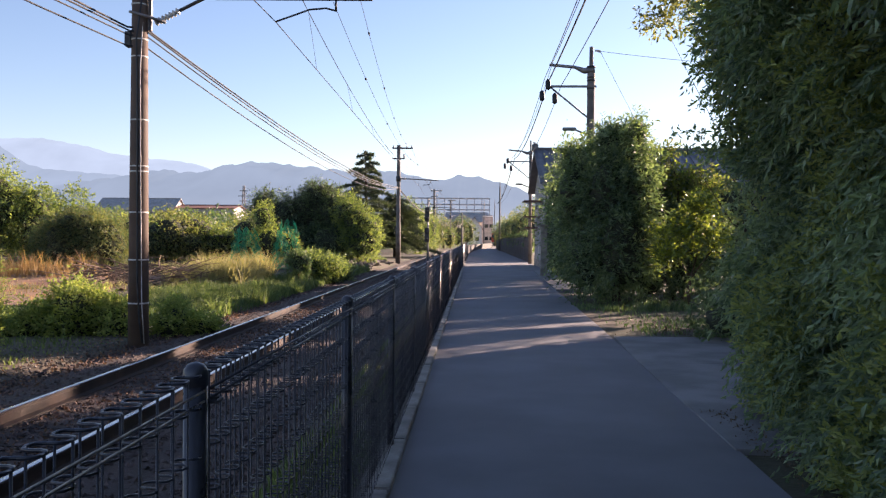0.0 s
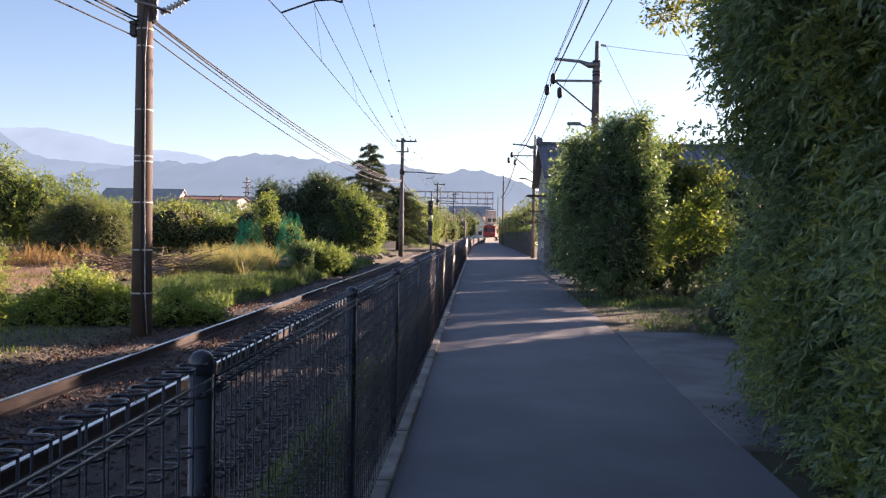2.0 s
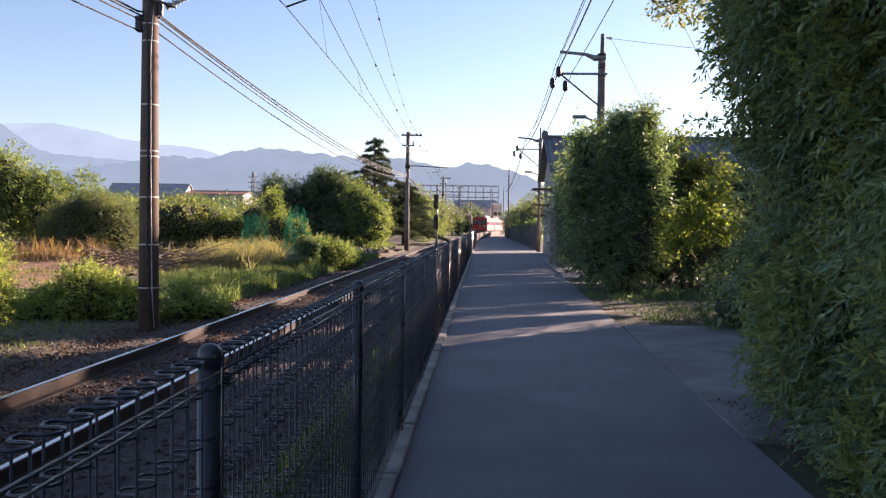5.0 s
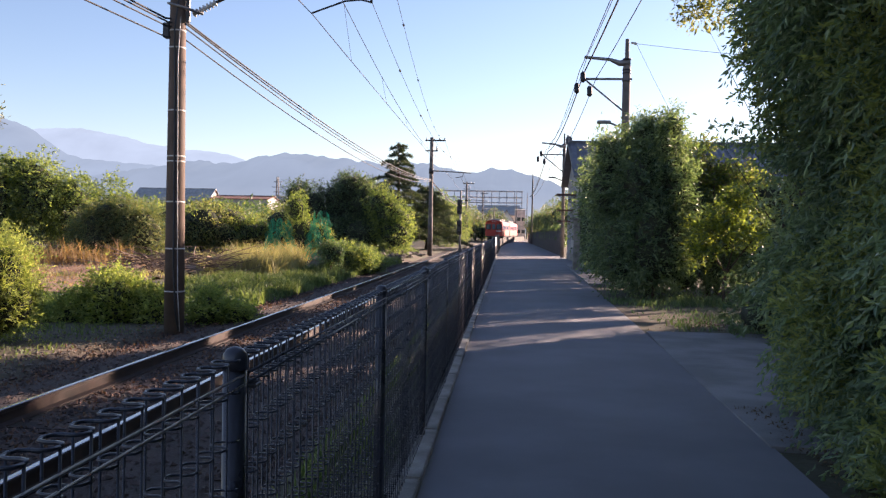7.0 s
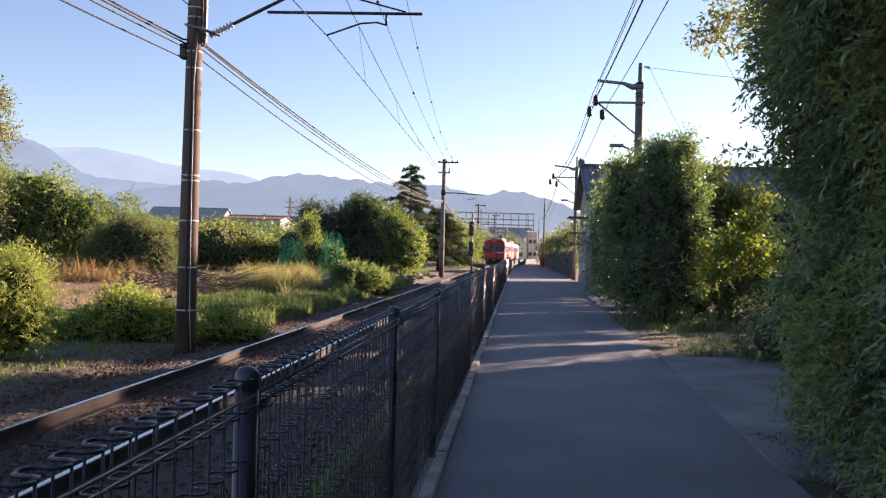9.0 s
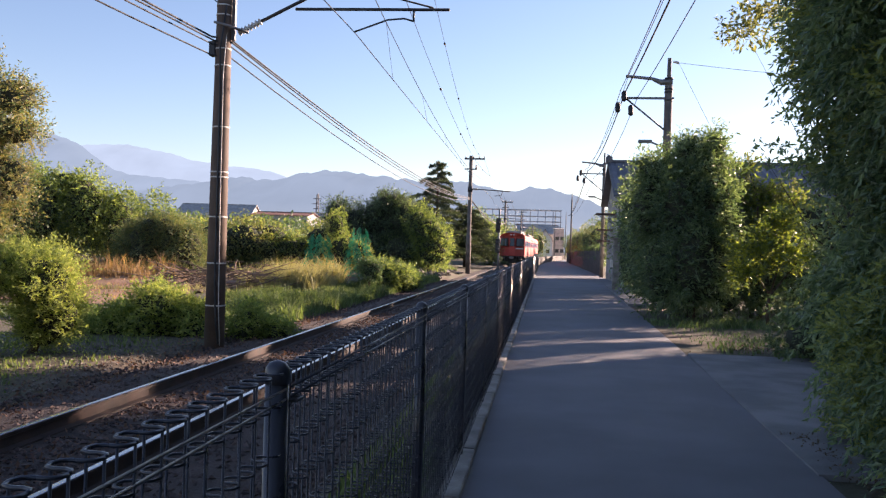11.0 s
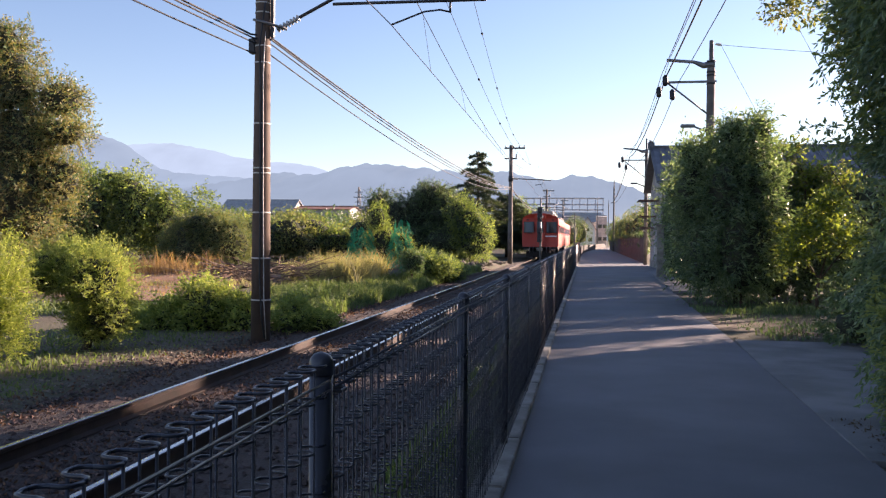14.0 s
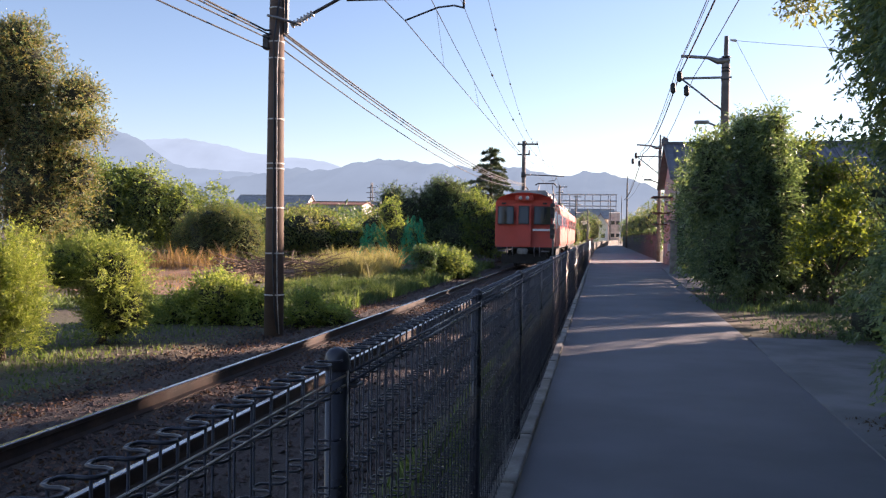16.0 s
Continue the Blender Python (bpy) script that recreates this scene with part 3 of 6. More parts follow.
WIRE_MESH = finish(wire_pair(0.0, bmesh.new()), "wire", FENCE, True)
_all = bmesh.new()
for i in range(COUNT):
    wire_pair(0.028 + i * PITCH, _all, 4, 6)
WIRES_MESH = finish(_all, "upright_mesh", FENCE, True)
BAR = finish(tube([(0.005, 0.02, 1.163), (0.005, SPAN - 0.02, 1.163)], 0.0028, 6), "panel", FENCE, True)
BACK_BAR = finish(tube([(-DEEP - 0.005, 0.02, 0), (-DEEP - 0.005, SPAN - 0.02, 0)], 0.0028, 6), "cross_wire", FENCE, True)
WEAVE = finish(weave(0.028, COUNT, 0.0, 0.0026, bmesh.new(), 5), "cross_wire", FENCE, True)
WEAVE_PLAIN = finish(weave(0.028, COUNT, 0.0, 0.0036, bmesh.new(), 4, 6), "cross_wire", FENCE, True)
CLIP = finish(tube([(-0.018, 0.0, 0), (0.012, -0.004, 0), (0.012, 0.032, 0), (-0.018, 0.036, 0)], 0.0045, 6), "clip", DARKSTEEL)
fence = thing("fence", "black coated wire mesh fence with looped top on round posts", "fence")
for i in range(-3, 26):
    y = 1.70 + i * SPAN
    part("post", POST_MESH, None, fence, at=pose(FENCE_X, y, 0.0))
    if i < 25:
        pn = part("panel", BAR, None, fence, at=pose(FENCE_X + 0.02, y, 0.0))
        part("cross_wire", BACK_BAR, None, pn, at=pose(DEEP + 0.010, 0, 1.184))
        part("cross_wire", BACK_BAR, None, pn, at=pose(DEEP + 0.010, 0, 0.10))
        for z in [1.149 - 0.1 * k for k in range(11)]:
            part("cross_wire", WEAVE if -1 <= i < 9 else WEAVE_PLAIN, None, pn, at=pose(0, 0, z))
        if -1 <= i < 10:
            for k in range(COUNT):
                part("wire", WIRE_MESH, None, pn, at=pose(0, 0.028 + k * PITCH, 0))
        else:
            tagged(part("upright_mesh", WIRES_MESH, None, pn), kind="stuff")
        for z in (1.156, 0.25):
            part("clip", CLIP, None, pn, at=pose(0.008, 0.018, z))

# the pale sheet fence that goes on behind it
far_fence = thing("boundary_fence", "weathered grey post-and-panel fence along the lane", "fence")
_fp = finish(box(-0.05, 0.05, -0.05, 0.05, -0.05, 1.32, 0.01), "post", CONCRETE)
_fs = finish(box(-0.02, 0.02, 0.06, 1.94, 0.05, 1.22, 0.006), "panel", CONCRETE)
for i in range(13):
    y = 53.6 + i * 2.0
    part("post", _fp, None, far_fence, at=pose(-0.62 + road_bend(y), y, 0))
    part("panel", _fs, None, far_fence, at=pose(-0.62 + road_bend(y), y, 0))
low_wall = thing("low_wall", "low dark weathered wall along the bend of the lane", "wall")
_lw = finish(box(-0.07, 0.07, 0.01, 1.99, -0.1, 0.85, 0.012), "panel", TIMBER_WALL)
for i in range(42):
    y = 80.0 + i * 2.0
    part("panel", _lw, None, low_wall, at=pose(-0.60 + road_bend(y), y, 0, 0, 0, -math.degrees(math.atan2(road_bend(y + 2) - road_bend(y), 2.0))))


# ---- poles and lines ----
def insulator(p, q, r, parent, n=7, name="insulator"):
    """A ribbed porcelain rod from p to q."""
    p, q = Vector(p), Vector(q)
    pts, rs = [], []
    for i in range(n):
        a = i / n
        pts += [p.lerp(q, a), p.lerp(q, a + 0.25 / n), p.lerp(q, a + 0.5 / n), p.lerp(q, a + 0.75 / n)]
        rs += [r * 0.5, r, r, r * 0.5]
    return part(name, tube(pts, rs, 10), PORCELAIN, parent, "ribbed pale porcelain insulator", True)


def bands(parent, radius, zs, x=0.0):
    for z in zs:
        part("band", tube([(x, 0, z), (x, 0, z + 0.022)], radius(z) + 0.004, 20), WHITE_TAPE, parent, "pale strapping band", True)


def cantilever(top, h):
    """The bracket that holds the contact line over the track."""
    part("bracket", box(0.14, 0.19, -0.04, 0.04, h - 0.45, h + 0.75, 0.006), DARKSTEEL, top)
    insulator((0.24, 0, h - 0.33), (0.62, 0, h - 0.14), 0.055, top)
    insulator((0.22, 0, h + 0.62), (0.52, 0, h + 0.60), 0.055, top)
    part("strut", tube([(0.60, 0, h - 0.15), (1.75, 0, h + 0.42)], 0.026, 8), DARKSTEEL, top, smooth=True)
    part("top_tube", tube([(0.52, 0, h + 0.58), (2.35, 0, h + 0.44)], 0.026, 8), DARKSTEEL, top, smooth=True)
    part("pull_off_tube", tube([(1.15, 0, h + 0.04), (3.55, 0, h + 0.02)], 0.024, 8), DARKSTEEL, top, smooth=True)
    part("hanger", tube([(2.15, 0, h + 0.46), (2.35, 0, h + 0.30), (3.3, 0, h + 0.05)], 0.014, 6), DARKSTEEL, top, smooth=True)
    part("drop_arm", tube([(3.0, 0, h + 0.02), (3.0, 0, h - 0.16)], 0.020, 6), DARKSTEEL, top, smooth=True)
    part("registration_arm", tube([(3.0, 0, h - 0.15), (2.85, 0, h - 0.11), (2.6, 0, h - 0.13), (2.09, 0, h - 0.31)], 0.014, 6), DARKSTEEL, top, smooth=True)


P1 = (-5.10, 12.45)
pole = thing("utility_pole", "brown concrete railway pole with strapped cable and overhead bracket", "utility pole", pose(*P1, -0.14), "railway poles")
rad = lambda z: 0.155 - 0.0075 * z
part("shaft", tube([(0, 0, -0.4), (0, 0, 3), (0.005, 0, 6), (0, 0, 9.2)], [0.158, 0.133, 0.110, 0.085], 24), POLE, pole, smooth=True)
bands(pole, rad, (0.62, 1.28, 2.00, 2.62, 2.70, 3.40, 4.36, 4.62, 5.15, 5.3))
part("conduit", tube([(0.11, -0.12, 0.04), (0.075, -0.15, 0.35), (0.04, -0.155, 1.0), (0.03, -0.14, 2.6), (0.02, -0.13, 3.8), (0.0, -0.12, 4.62), (0.08, -0.10, 5.3)], 0.014, 7), DARKSTEEL, pole, smooth=True)
part("conduit", tube([(0.13, -0.10, 0.02), (0.10, -0.12, 0.6), (0.075, -0.125, 2.4), (0.06, -0.12, 4.2), (0.09, -0.06, 5.2)], 0.008, 6), WHITE_TAPE, pole, "thin pale cable", smooth=True)
part("junction_box", box(-0.20, -0.10, -0.09, 0.05, 4.52, 4.75, 0.01), DARKSTEEL, pole)
part("plate", box(0.112, 0.120, -0.05, 0.03, 2.78, 3.02, 0.002), WHITE_TAPE, pole, "small pale plate")
part("bracket", tube([(-0.13, -0.05, 5.05), (-0.06, -0.13, 5.02), (0.10, -0.12, 4.98), (0.42, -0.05, 4.88)], 0.022, 6), STEEL, pole, smooth=True)
cantilever(pole, 5.22)

P2, P3, P4 = (-5.10, 56.0), (-5.00, 105.0), (-4.2, 150.0)


def far_pole(at, h, label, arms=True):
    top = thing("utility_pole", label, "utility pole", pose(*at, -0.14), "railway poles")
    part("shaft", tube([(0, 0, -0.4), (0, 0, 2.6), (0, 0, 2.62), (0, 0, h)], [0.17, 0.165, 0.145, 0.12], 14), WOODPOLE, top, smooth=True)
    if arms:
        part("crossarm", box(-0.45, 0.95, -0.05, 0.05, h - 0.26, h - 0.16, 0.01), DARKSTEEL, top)
        part("crossarm", box(-0.42, 0.42, -0.05, 0.05, h - 0.95, h - 0.87, 0.01), DARKSTEEL, top)
        for x in (-0.35, 0.55, 0.88):
            part("insulator", tube([(x, 0, h - 0.16), (x, 0, h - 0.02)], [0.05, 0.03], 8), PORCELAIN, top, smooth=True)
        part("insulator", tube([(0.36, 0, h - 0.87), (0.36, 0, h - 0.6)], [0.06, 0.05], 8), PORCELAIN, top, smooth=True)
        part("bracket_tube", tube([(0.0, 0, 5.75), (2.7, 0, 5.62)], 0.035, 6), DARKSTEEL, top, smooth=True)
        part("registration_arm", tube([(2.2, 0, 5.62), (2.1, 0, 5.35), (1.65, 0, 5.3)], 0.02, 6), DARKSTEEL, top, smooth=True)
        part("insulator", tube([(0.12, 0, 5.75), (0.5, 0, 5.73)], 0.07, 8), PORCELAIN, top, smooth=True)
        part("band", tube([(0, 0, 5.55), (0, 0, 5.9)], 0.165, 12), DARKSTEEL, top, smooth=True)
    return top


far_pole(P2, 8.0, "weathered railway pole with two crossarms and a track bracket")
far_pole(P3, 8.0, "distant railway pole with crossarm beside the track")
far_pole(P4, 8.9, "thin distant railway pole beyond the bamboo")
far_pole((-2.4, 172.0), 7.2, "thin distant railway pole near the bend", False)

# the signal post between fence and track
sig = thing("railway_signal", "slim grey signal post with two dark lamp heads", "railway signal", pose(-1.78, 32.4, -0.15))
part("post", tube([(0, 0, -0.2), (0, 0, 3.25)], [0.045, 0.035], 10), STEEL, sig, smooth=True)
for z in (1.55, 2.35):
    head = part("signal_head", box(-0.12, 0.06, -0.16, -0.05, z - 0.02, z + 0.55, 0.02), DARKSTEEL, sig, "dark signal head")
    for dz in (0.12, 0.38):
        part("hood", tube([(-0.03, -0.16, z + dz), (-0.03, -0.24, z + dz)], 0.055, 10), DARKSTEEL, head, smooth=True)


# poles on the house side
def road_pole(at, h, arms, label, r=0.15):
    top = thing("utility_pole", label, "utility pole", pose(*at, -0.1), "lane poles")
    part("shaft", tube([(0, 0, -0.3), (0, 0, h - 0.9), (0, 0, h - 0.88), (0, 0, h)], [r, r * 0.85, r * 0.5, r * 0.42], 14), WOODPOLE, top, smooth=True)
    if arms:
        part("bracket_arm", tube([(0.1, 0, h - 0.76), (-0.25, 0, h - 0.80), (-0.55, 0, h - 0.68), (-1.40, 0, h - 0.60)], [0.13, 0.10, 0.055, 0.05], 8), STEEL, top, smooth=True)
        part("crossarm", box(-1.45, 0.18, -0.04, 0.04, h - 1.36, h - 1.29, 0.008), STEEL, top)
        part("brace", tube([(-1.35, 0, h - 1.36), (0, 0, h - 2.45)], 0.03, 6), STEEL, top, smooth=True)
        for z in (h - 1.15, h - 1.05, h - 1.42, h - 0.7):
            part("band", tube([(0, 0, z), (0, 0, z + 0.05)], r * 0.95, 12), DARKSTEEL, top, smooth=True)
        for x, y, z in ((-1.45, -0.1, h - 1.28), (-1.62, 0.2, h - 1.60), (-1.24, -0.3, h - 1.78)):
            part("cable_joint", tube([(x, y - 0.12, z - 0.17), (x, y - 0.08, z - 0.13), (x, y, z + 0.1), (x, y + 0.03, z + 0.17)], [0.05, 0.09, 0.09, 0.04], 10), CABLE, top, "black cable closure", smooth=True)
        part("insulator", tube([(-1.42, 0, h - 1.29), (-1.42, 0, h - 1.08)], [0.05, 0.035], 8), PORCELAIN, top, smooth=True)
        part("insulator", tube([(0.12, 0, h - 0.12), (0.30, 0, h - 0.15)], [0.03, 0.05], 8), PORCELAIN, top, smooth=True)
        lamp = part("street_lamp", tube([(-0.1, 0, h - 2.95), (-0.55, -0.1, h - 2.78)], [0.035, 0.03], 6), STEEL, top, smooth=True)
        part("lamp_head", box(-0.95, -0.5, -0.2, 0.0, h - 2.82, h - 2.72, 0.02), STEEL, lamp)
    return top


R1, R2, R3 = (3.90, 28.0), (3.58, 52.6), (3.62, 115.0)
road_pole(R1, 8.1, True, "grey street pole with bracket arm, crossarm and black cable joints")
road_pole(R2, 7.9, True, "grey street pole with arms and a lamp beyond the yard", 0.115)
road_pole(R3, 9.8, False, "thin bare pole beside the lane further off", 0.12)
road_pole((5.2, 205.0), 11.5, False, "thin bare pole behind the far hedge", 0.11)
road_pole((2.9, 230.0), 12.8, False, "thin bare pole by the distant houses", 0.13)


def line(name, label, pts, r, mat=CABLE, group=""):
    return tagged(part(name, tube(pts, r, 5), mat, None), label, "cable", group)


_g = "railway lines"
hz = 8.9
# contact line and its carrier
cy = 12.45
line("contact_wire", "bare overhead contact wire above the track", sag((-3.4, -16, 4.80), (-3.01, cy, 4.76), 0.08) + sag((-3.01, cy, 4.76), (-3.55, 56, 4.92), 0.06)[1:] + sag((-3.75, 56, 4.92), (-3.3, 105, 4.9), 0.05)[1:], 0.0075, WIRE, _g)
line("carrier_wire", "bare carrier wire above the contact wire", sag((-3.4, -16, 6.3), (-3.2, cy, 6.25), 1.2) + sag((-3.2, cy, 6.25), (-3.5, 56, 6.3), 1.28, 24)[1:] + sag((-3.5, 56, 6.3), (-3.4, 105, 6.2), 1.2)[1:], 0.008, WIRE, _g)
for i in range(8):
    y = cy + 3.5 + i * 5.2
    a = (y - cy) / (56 - cy)
    zc = 6.25 + 0.05 * a - 1.28 * 4 * a * (1 - a)
    zt = 4.76 + 0.16 * a - 0.06 * 4 * a * (1 - a)
    line("dropper", "thin dropper wire between carrier and contact wire", [(-3.2 - 0.3 * a, y, zc), (-3.01 - 0.54 * a, y, zt)], 0.004, WIRE, _g)
for k, (x0, x1, z0) in enumerate(((-2.75, -3.3, 6.55), (-2.4, -4.25, 7.75))):
    line("feeder_wire", "bare feeder wire with small clamps above the track", sag((x0 + 1.1, -16, z0), (x0, cy, z0), 0.3) + sag((x0, cy, z0), (x1, 56, z0), 1.25)[1:] + sag((x1, 56, z0), (x1, 105, z0), 1.2)[1:], 0.006, WIRE, _g)
    for i in range(6):
        q = sag((x0, cy, z0), (x1, 56, z0), 1.25)[1 + 2 * i]
        tagged(part("wire_clamp", tube([q - Vector((0, 0.05, 0)), q + Vector((0, 0.05, 0))], 0.03, 6), CABLE, None), "small black clamp on the feeder wire", "clamp", "wire clamps")
# the bundle strung from pole to pole
for k, (dx, z0, z1, drop, r) in enumerate(((0.10, 4.66, 5.02, 0.50, 0.016), (0.14, 4.60, 4.98, 0.56, 0.014), (0.12, 4.54, 4.95, 0.60, 0.012), (0.10, 4.38, 4.9, 0.72, 0.012))):
    line("pole_cable", "black sagging cable between the railway poles", sag((-5.35 - 0.1 * k, -22, z0 + 0.55), (-5.1 + dx - 0.24, cy - 0.14, z0), 0.55) + sag((-5.1 + dx, cy, z0), (P2[0], P2[1], z1), drop, 20)[0:] + sag((P2[0], P2[1], z1), (P3[0], P3[1], z1), 0.7)[1:], r, CABLE, "pole cables")
line("pole_cable", "thin wire running back from the railway pole", sag((-6.2, -22, 7.6), (-5.2, cy, 5.22), 0.3), 0.008, CABLE, "pole cables")
for k in range(4):
    line("pole_cable", "black sagging cable between the far railway poles", sag((P3[0], P3[1], 5.0 - 0.22 * k), (P4[0], P4[1], 4.9 - 0.2 * k), 0.7) + sag((P4[0], P4[1], 4.9 - 0.2 * k), (-2.4, 172, 4.8 - 0.2 * k), 0.5)[1:], 0.018, CABLE, "pole cables")
for k in range(2):
    line("feeder_wire", "bare wire between the far railway poles", sag((P3[0] + 0.7, P3[1], 7.6 - 1.4 * k), (P4[0] + 1.2, P4[1], 7.2 - 1.2 * k), 0.8), 0.014, WIRE, _g)
# street lines
for k, (x, z, dx, zr, r, lab) in enumerate(((-1.42, 6.85, 0.0, 6.75, 0.022, "thick black cable"), (-1.55, 6.95, -0.1, 6.85, 0.012, "black cable"), (-1.30, 7.45, 0.0, 7.3, 0.010, "thin black cable"), (-1.0, 6.7, 0.3, 6.4, 0.012, "wavy black cable"))):
    line("street_cable", lab + " running along the lane between street poles", sag((R1[0] + x - 0.6, -14, z + 0.55), (R1[0] + x, R1[1], z), 0.5) + sag((R1[0] + x, R1[1], z), (R2[0] + x + 0.4, R2[1], zr - 0.1), 0.5)[1:] + sag((R2[0] + x + 0.4, R2[1], zr - 0.1), (R3[0] + x * 0.3, R3[1], 6.6), 0.8)[1:], r, CABLE, "street cables")
line("service_wire", "thin service wire to the house roof", sag((R1[0] + 0.3, R1[1], 7.85), (13.5, 24.0, 6.3), 0.15), 0.007, CABLE, "street cables")
line("service_wire", "thin service wire to the garden side", sag((R1[0] + 0.3, R1[1], 7.85), (7.6, 34.0, 4.6), 0.1), 0.006, CABLE, "street cables")


# ---- the train ----
CAR = 17.6
W2 = 1.36


def car_body():
    """A shell with rounded eaves and a front that bends back at both sides; the front looks down the -y way."""
    prof = [(-W2 + 0.03, 0.95), (-W2, 1.15), (-W2, 2.95), (-W2 + 0.05, 3.12), (-W2 + 0.22, 3.27), (-0.75, 3.40), (-0.35, 3.46), (0, 3.475)]
    prof = prof + [(-x, z) for x, z in prof[-2::-1]]
    bm = bmesh.new()
    rows = []
    for y, inset in ((0.0, 0.0), (0.10, 0.0), (CAR - 0.10, 0.0), (CAR, 0.0)):
        row = []
        for x, z in prof:
            bend = 0.30 * max(0.0, (abs(x) - 0.55) / 0.8) ** 1.6
            rake = 0.10 * max(0, z - 1.9)
            yy = y + bend + rake if y < 1 else y - (bend * 0.5 if y > CAR - 0.05 else 0)
            row.append(bm.verts.new((x, yy, z)))
        rows.append(row)
    n = len(prof)
    for a, b in zip(rows, rows[1:]):
        for k in range(n - 1):
            bm.faces.new((a[k], a[k + 1], b[k + 1], b[k]))
        bm.faces.new((a[n - 1], a[0], b[0], b[n - 1]))
    h = n // 2
    for r in (rows[0], rows[-1]):
        for k in range(h):
            q = (r[k], r[k + 1], r[n - 2 - k], r[n - 1 - k])
            bm.faces.new(q if len(set(q)) == 4 else tuple(dict.fromkeys(q)))
    return bm


def railcar(label, lead):
    top = thing("railcar", label, "train", group="train cars")
    # the body ends as a stack of strips, so the front bends with the profile
    body = part("body", car_body(), ORANGE, top, "orange painted steel body")
    part("roof", prism([(-1.12, 3.275), (-0.75, 3.425), (-0.35, 3.487), (0, 3.50), (0.35, 3.487), (0.75, 3.425), (1.12, 3.275)], 0.75, CAR - 0.4), ROOF_GREY, top, "pale grey weathered roof")
    # front windows in dark rubber frames
    fy = lambda x, z: 0.30 * max(0.0, (abs(x) - 0.55) / 0.8) ** 1.6 + 0.10 * max(0, z - 1.9)

    def pane(x0, x1, z0, z1, name, mat, parent, lab="", proud=0.012):
        bm = bmesh.new()
        n = 5
        fr = []
        for dy in (0.0, -proud):
            for z in (z0, z1):
                fr.append([bm.verts.new((x0 + (x1 - x0) * i / n, fy(x0 + (x1 - x0) * i / n, z) + dy - 0.004 + 0.03, z)) for i in range(n + 1)])
        for i in range(n):
            bm.faces.new((fr[2][i], fr[2][i + 1], fr[3][i + 1], fr[3][i]))
            bm.faces.new((fr[0][i], fr[2][i], fr[2][i + 1], fr[0][i + 1]))
            bm.faces.new((fr[1][i], fr[3][i], fr[3][i + 1], fr[1][i + 1]))
        for e in (0, n):
            bm.faces.new((fr[0][e], fr[1][e], fr[3][e], fr[2][e]))
        return part(name, bm, mat, parent, lab)

    for x0, x1 in ((-1.20, -0.50), (0.50, 1.20)):
        f = pane(x0 - 0.04, x1 + 0.04, 2.0, 2.84, "window_frame", UNDER, top, "", 0.055)
        pane(x0, x1, 2.04, 2.80, "window", GLASS, f, "dark windscreen", 0.062)
        part("wiper", tube([(0.5 * (x0 + x1), -0.06 + fy((x0 + x1) / 2, 2.0), 2.02), (0.5 * (x0 + x1) + 0.2, -0.05 + fy((x0 + x1) / 2, 2.5), 2.5)], 0.010, 5), UNDER, f)
    door = pane(-0.33, 0.33, 1.0, 2.95, "end_door", ORANGE, top, "orange gangway door", 0.050)
    f = pane(-0.25, 0.25, 2.0, 2.86, "window_frame", UNDER, door, "", 0.060)
    pane(-0.20, 0.20, 2.05, 2.81, "window", GLASS, door, "narrow dark door window", 0.066)
    pane(0.42, 1.22, 1.70, 1.80, "name_strip", WHITE, top, "white lettered strip", 0.05)
    part("destination_box", box(-0.42, 0.42, -0.02, 0.25, 3.10, 3.34, 0.04), ORANGE, top)
    for x in (-0.16, 0.16):
        part("headlight", tube([(x, -0.05, 3.22), (x, 0.05, 3.22)], [0.085, 0.095], 12), PORCELAIN, top, "pale round headlight", True)
    for x in (-0.95, 0.95):
        part("tail_lamp", box(x - 0.1, x + 0.1, fy(x, 3.0) - 0.03, fy(x, 3.0) + 0.06, 2.93, 3.02, 0.015), UNDER, top)
    part("coupler", box(-0.14, 0.14, -0.42, 0.5, 0.62, 0.92, 0.05), UNDER, top, smooth=False)
    part("coupler_head", box(-0.24, 0.24, -0.55, -0.35, 0.64, 0.90, 0.04), STEEL, top)
    part("pilot", box(-1.05, 1.05, 0.35, 0.45, 0.18, 0.62, 0.03), UNDER, top)
    for x in (-0.75, -0.5, 0.5, 0.75):
        part("brake_hose", tube([(x, 0.02, 0.95), (x, -0.12, 0.85), (x, -0.10, 0.62), (x, 0.05, 0.55)], 0.025, 6), STEEL, top, smooth=True)
    for x in (-1.0, 1.0):
        part("step", box(x - 0.18, x + 0.18, -0.02, 0.25, 0.74, 0.80, 0.01), STEEL, top)
    # sides: doors and windows
    for sgn in (-1, 1):
        xs = sgn * (W2 + 0.004)
        for y0 in (2.1, 7.9, 13.7):
            d = part("side_door", box(min(xs, xs - sgn * 0.03), max(xs, xs - sgn * 0.03), y0, y0 + 1.3, 1.0, 2.90, 0.008), ORANGE, top, "orange sliding door")
            for k in (0.12, 0.72):
                part("window", box(min(xs, xs + sgn * 0.006), max(xs, xs + sgn * 0.006), y0 + k, y0 + k + 0.46, 1.85, 2.7, 0.002), GLASS, d)
            part("gutter", box(min(xs, xs + sgn * 0.03), max(xs, xs + sgn * 0.03), y0 - 0.1, y0 + 1.4, 2.94, 2.98), ORANGE, d)
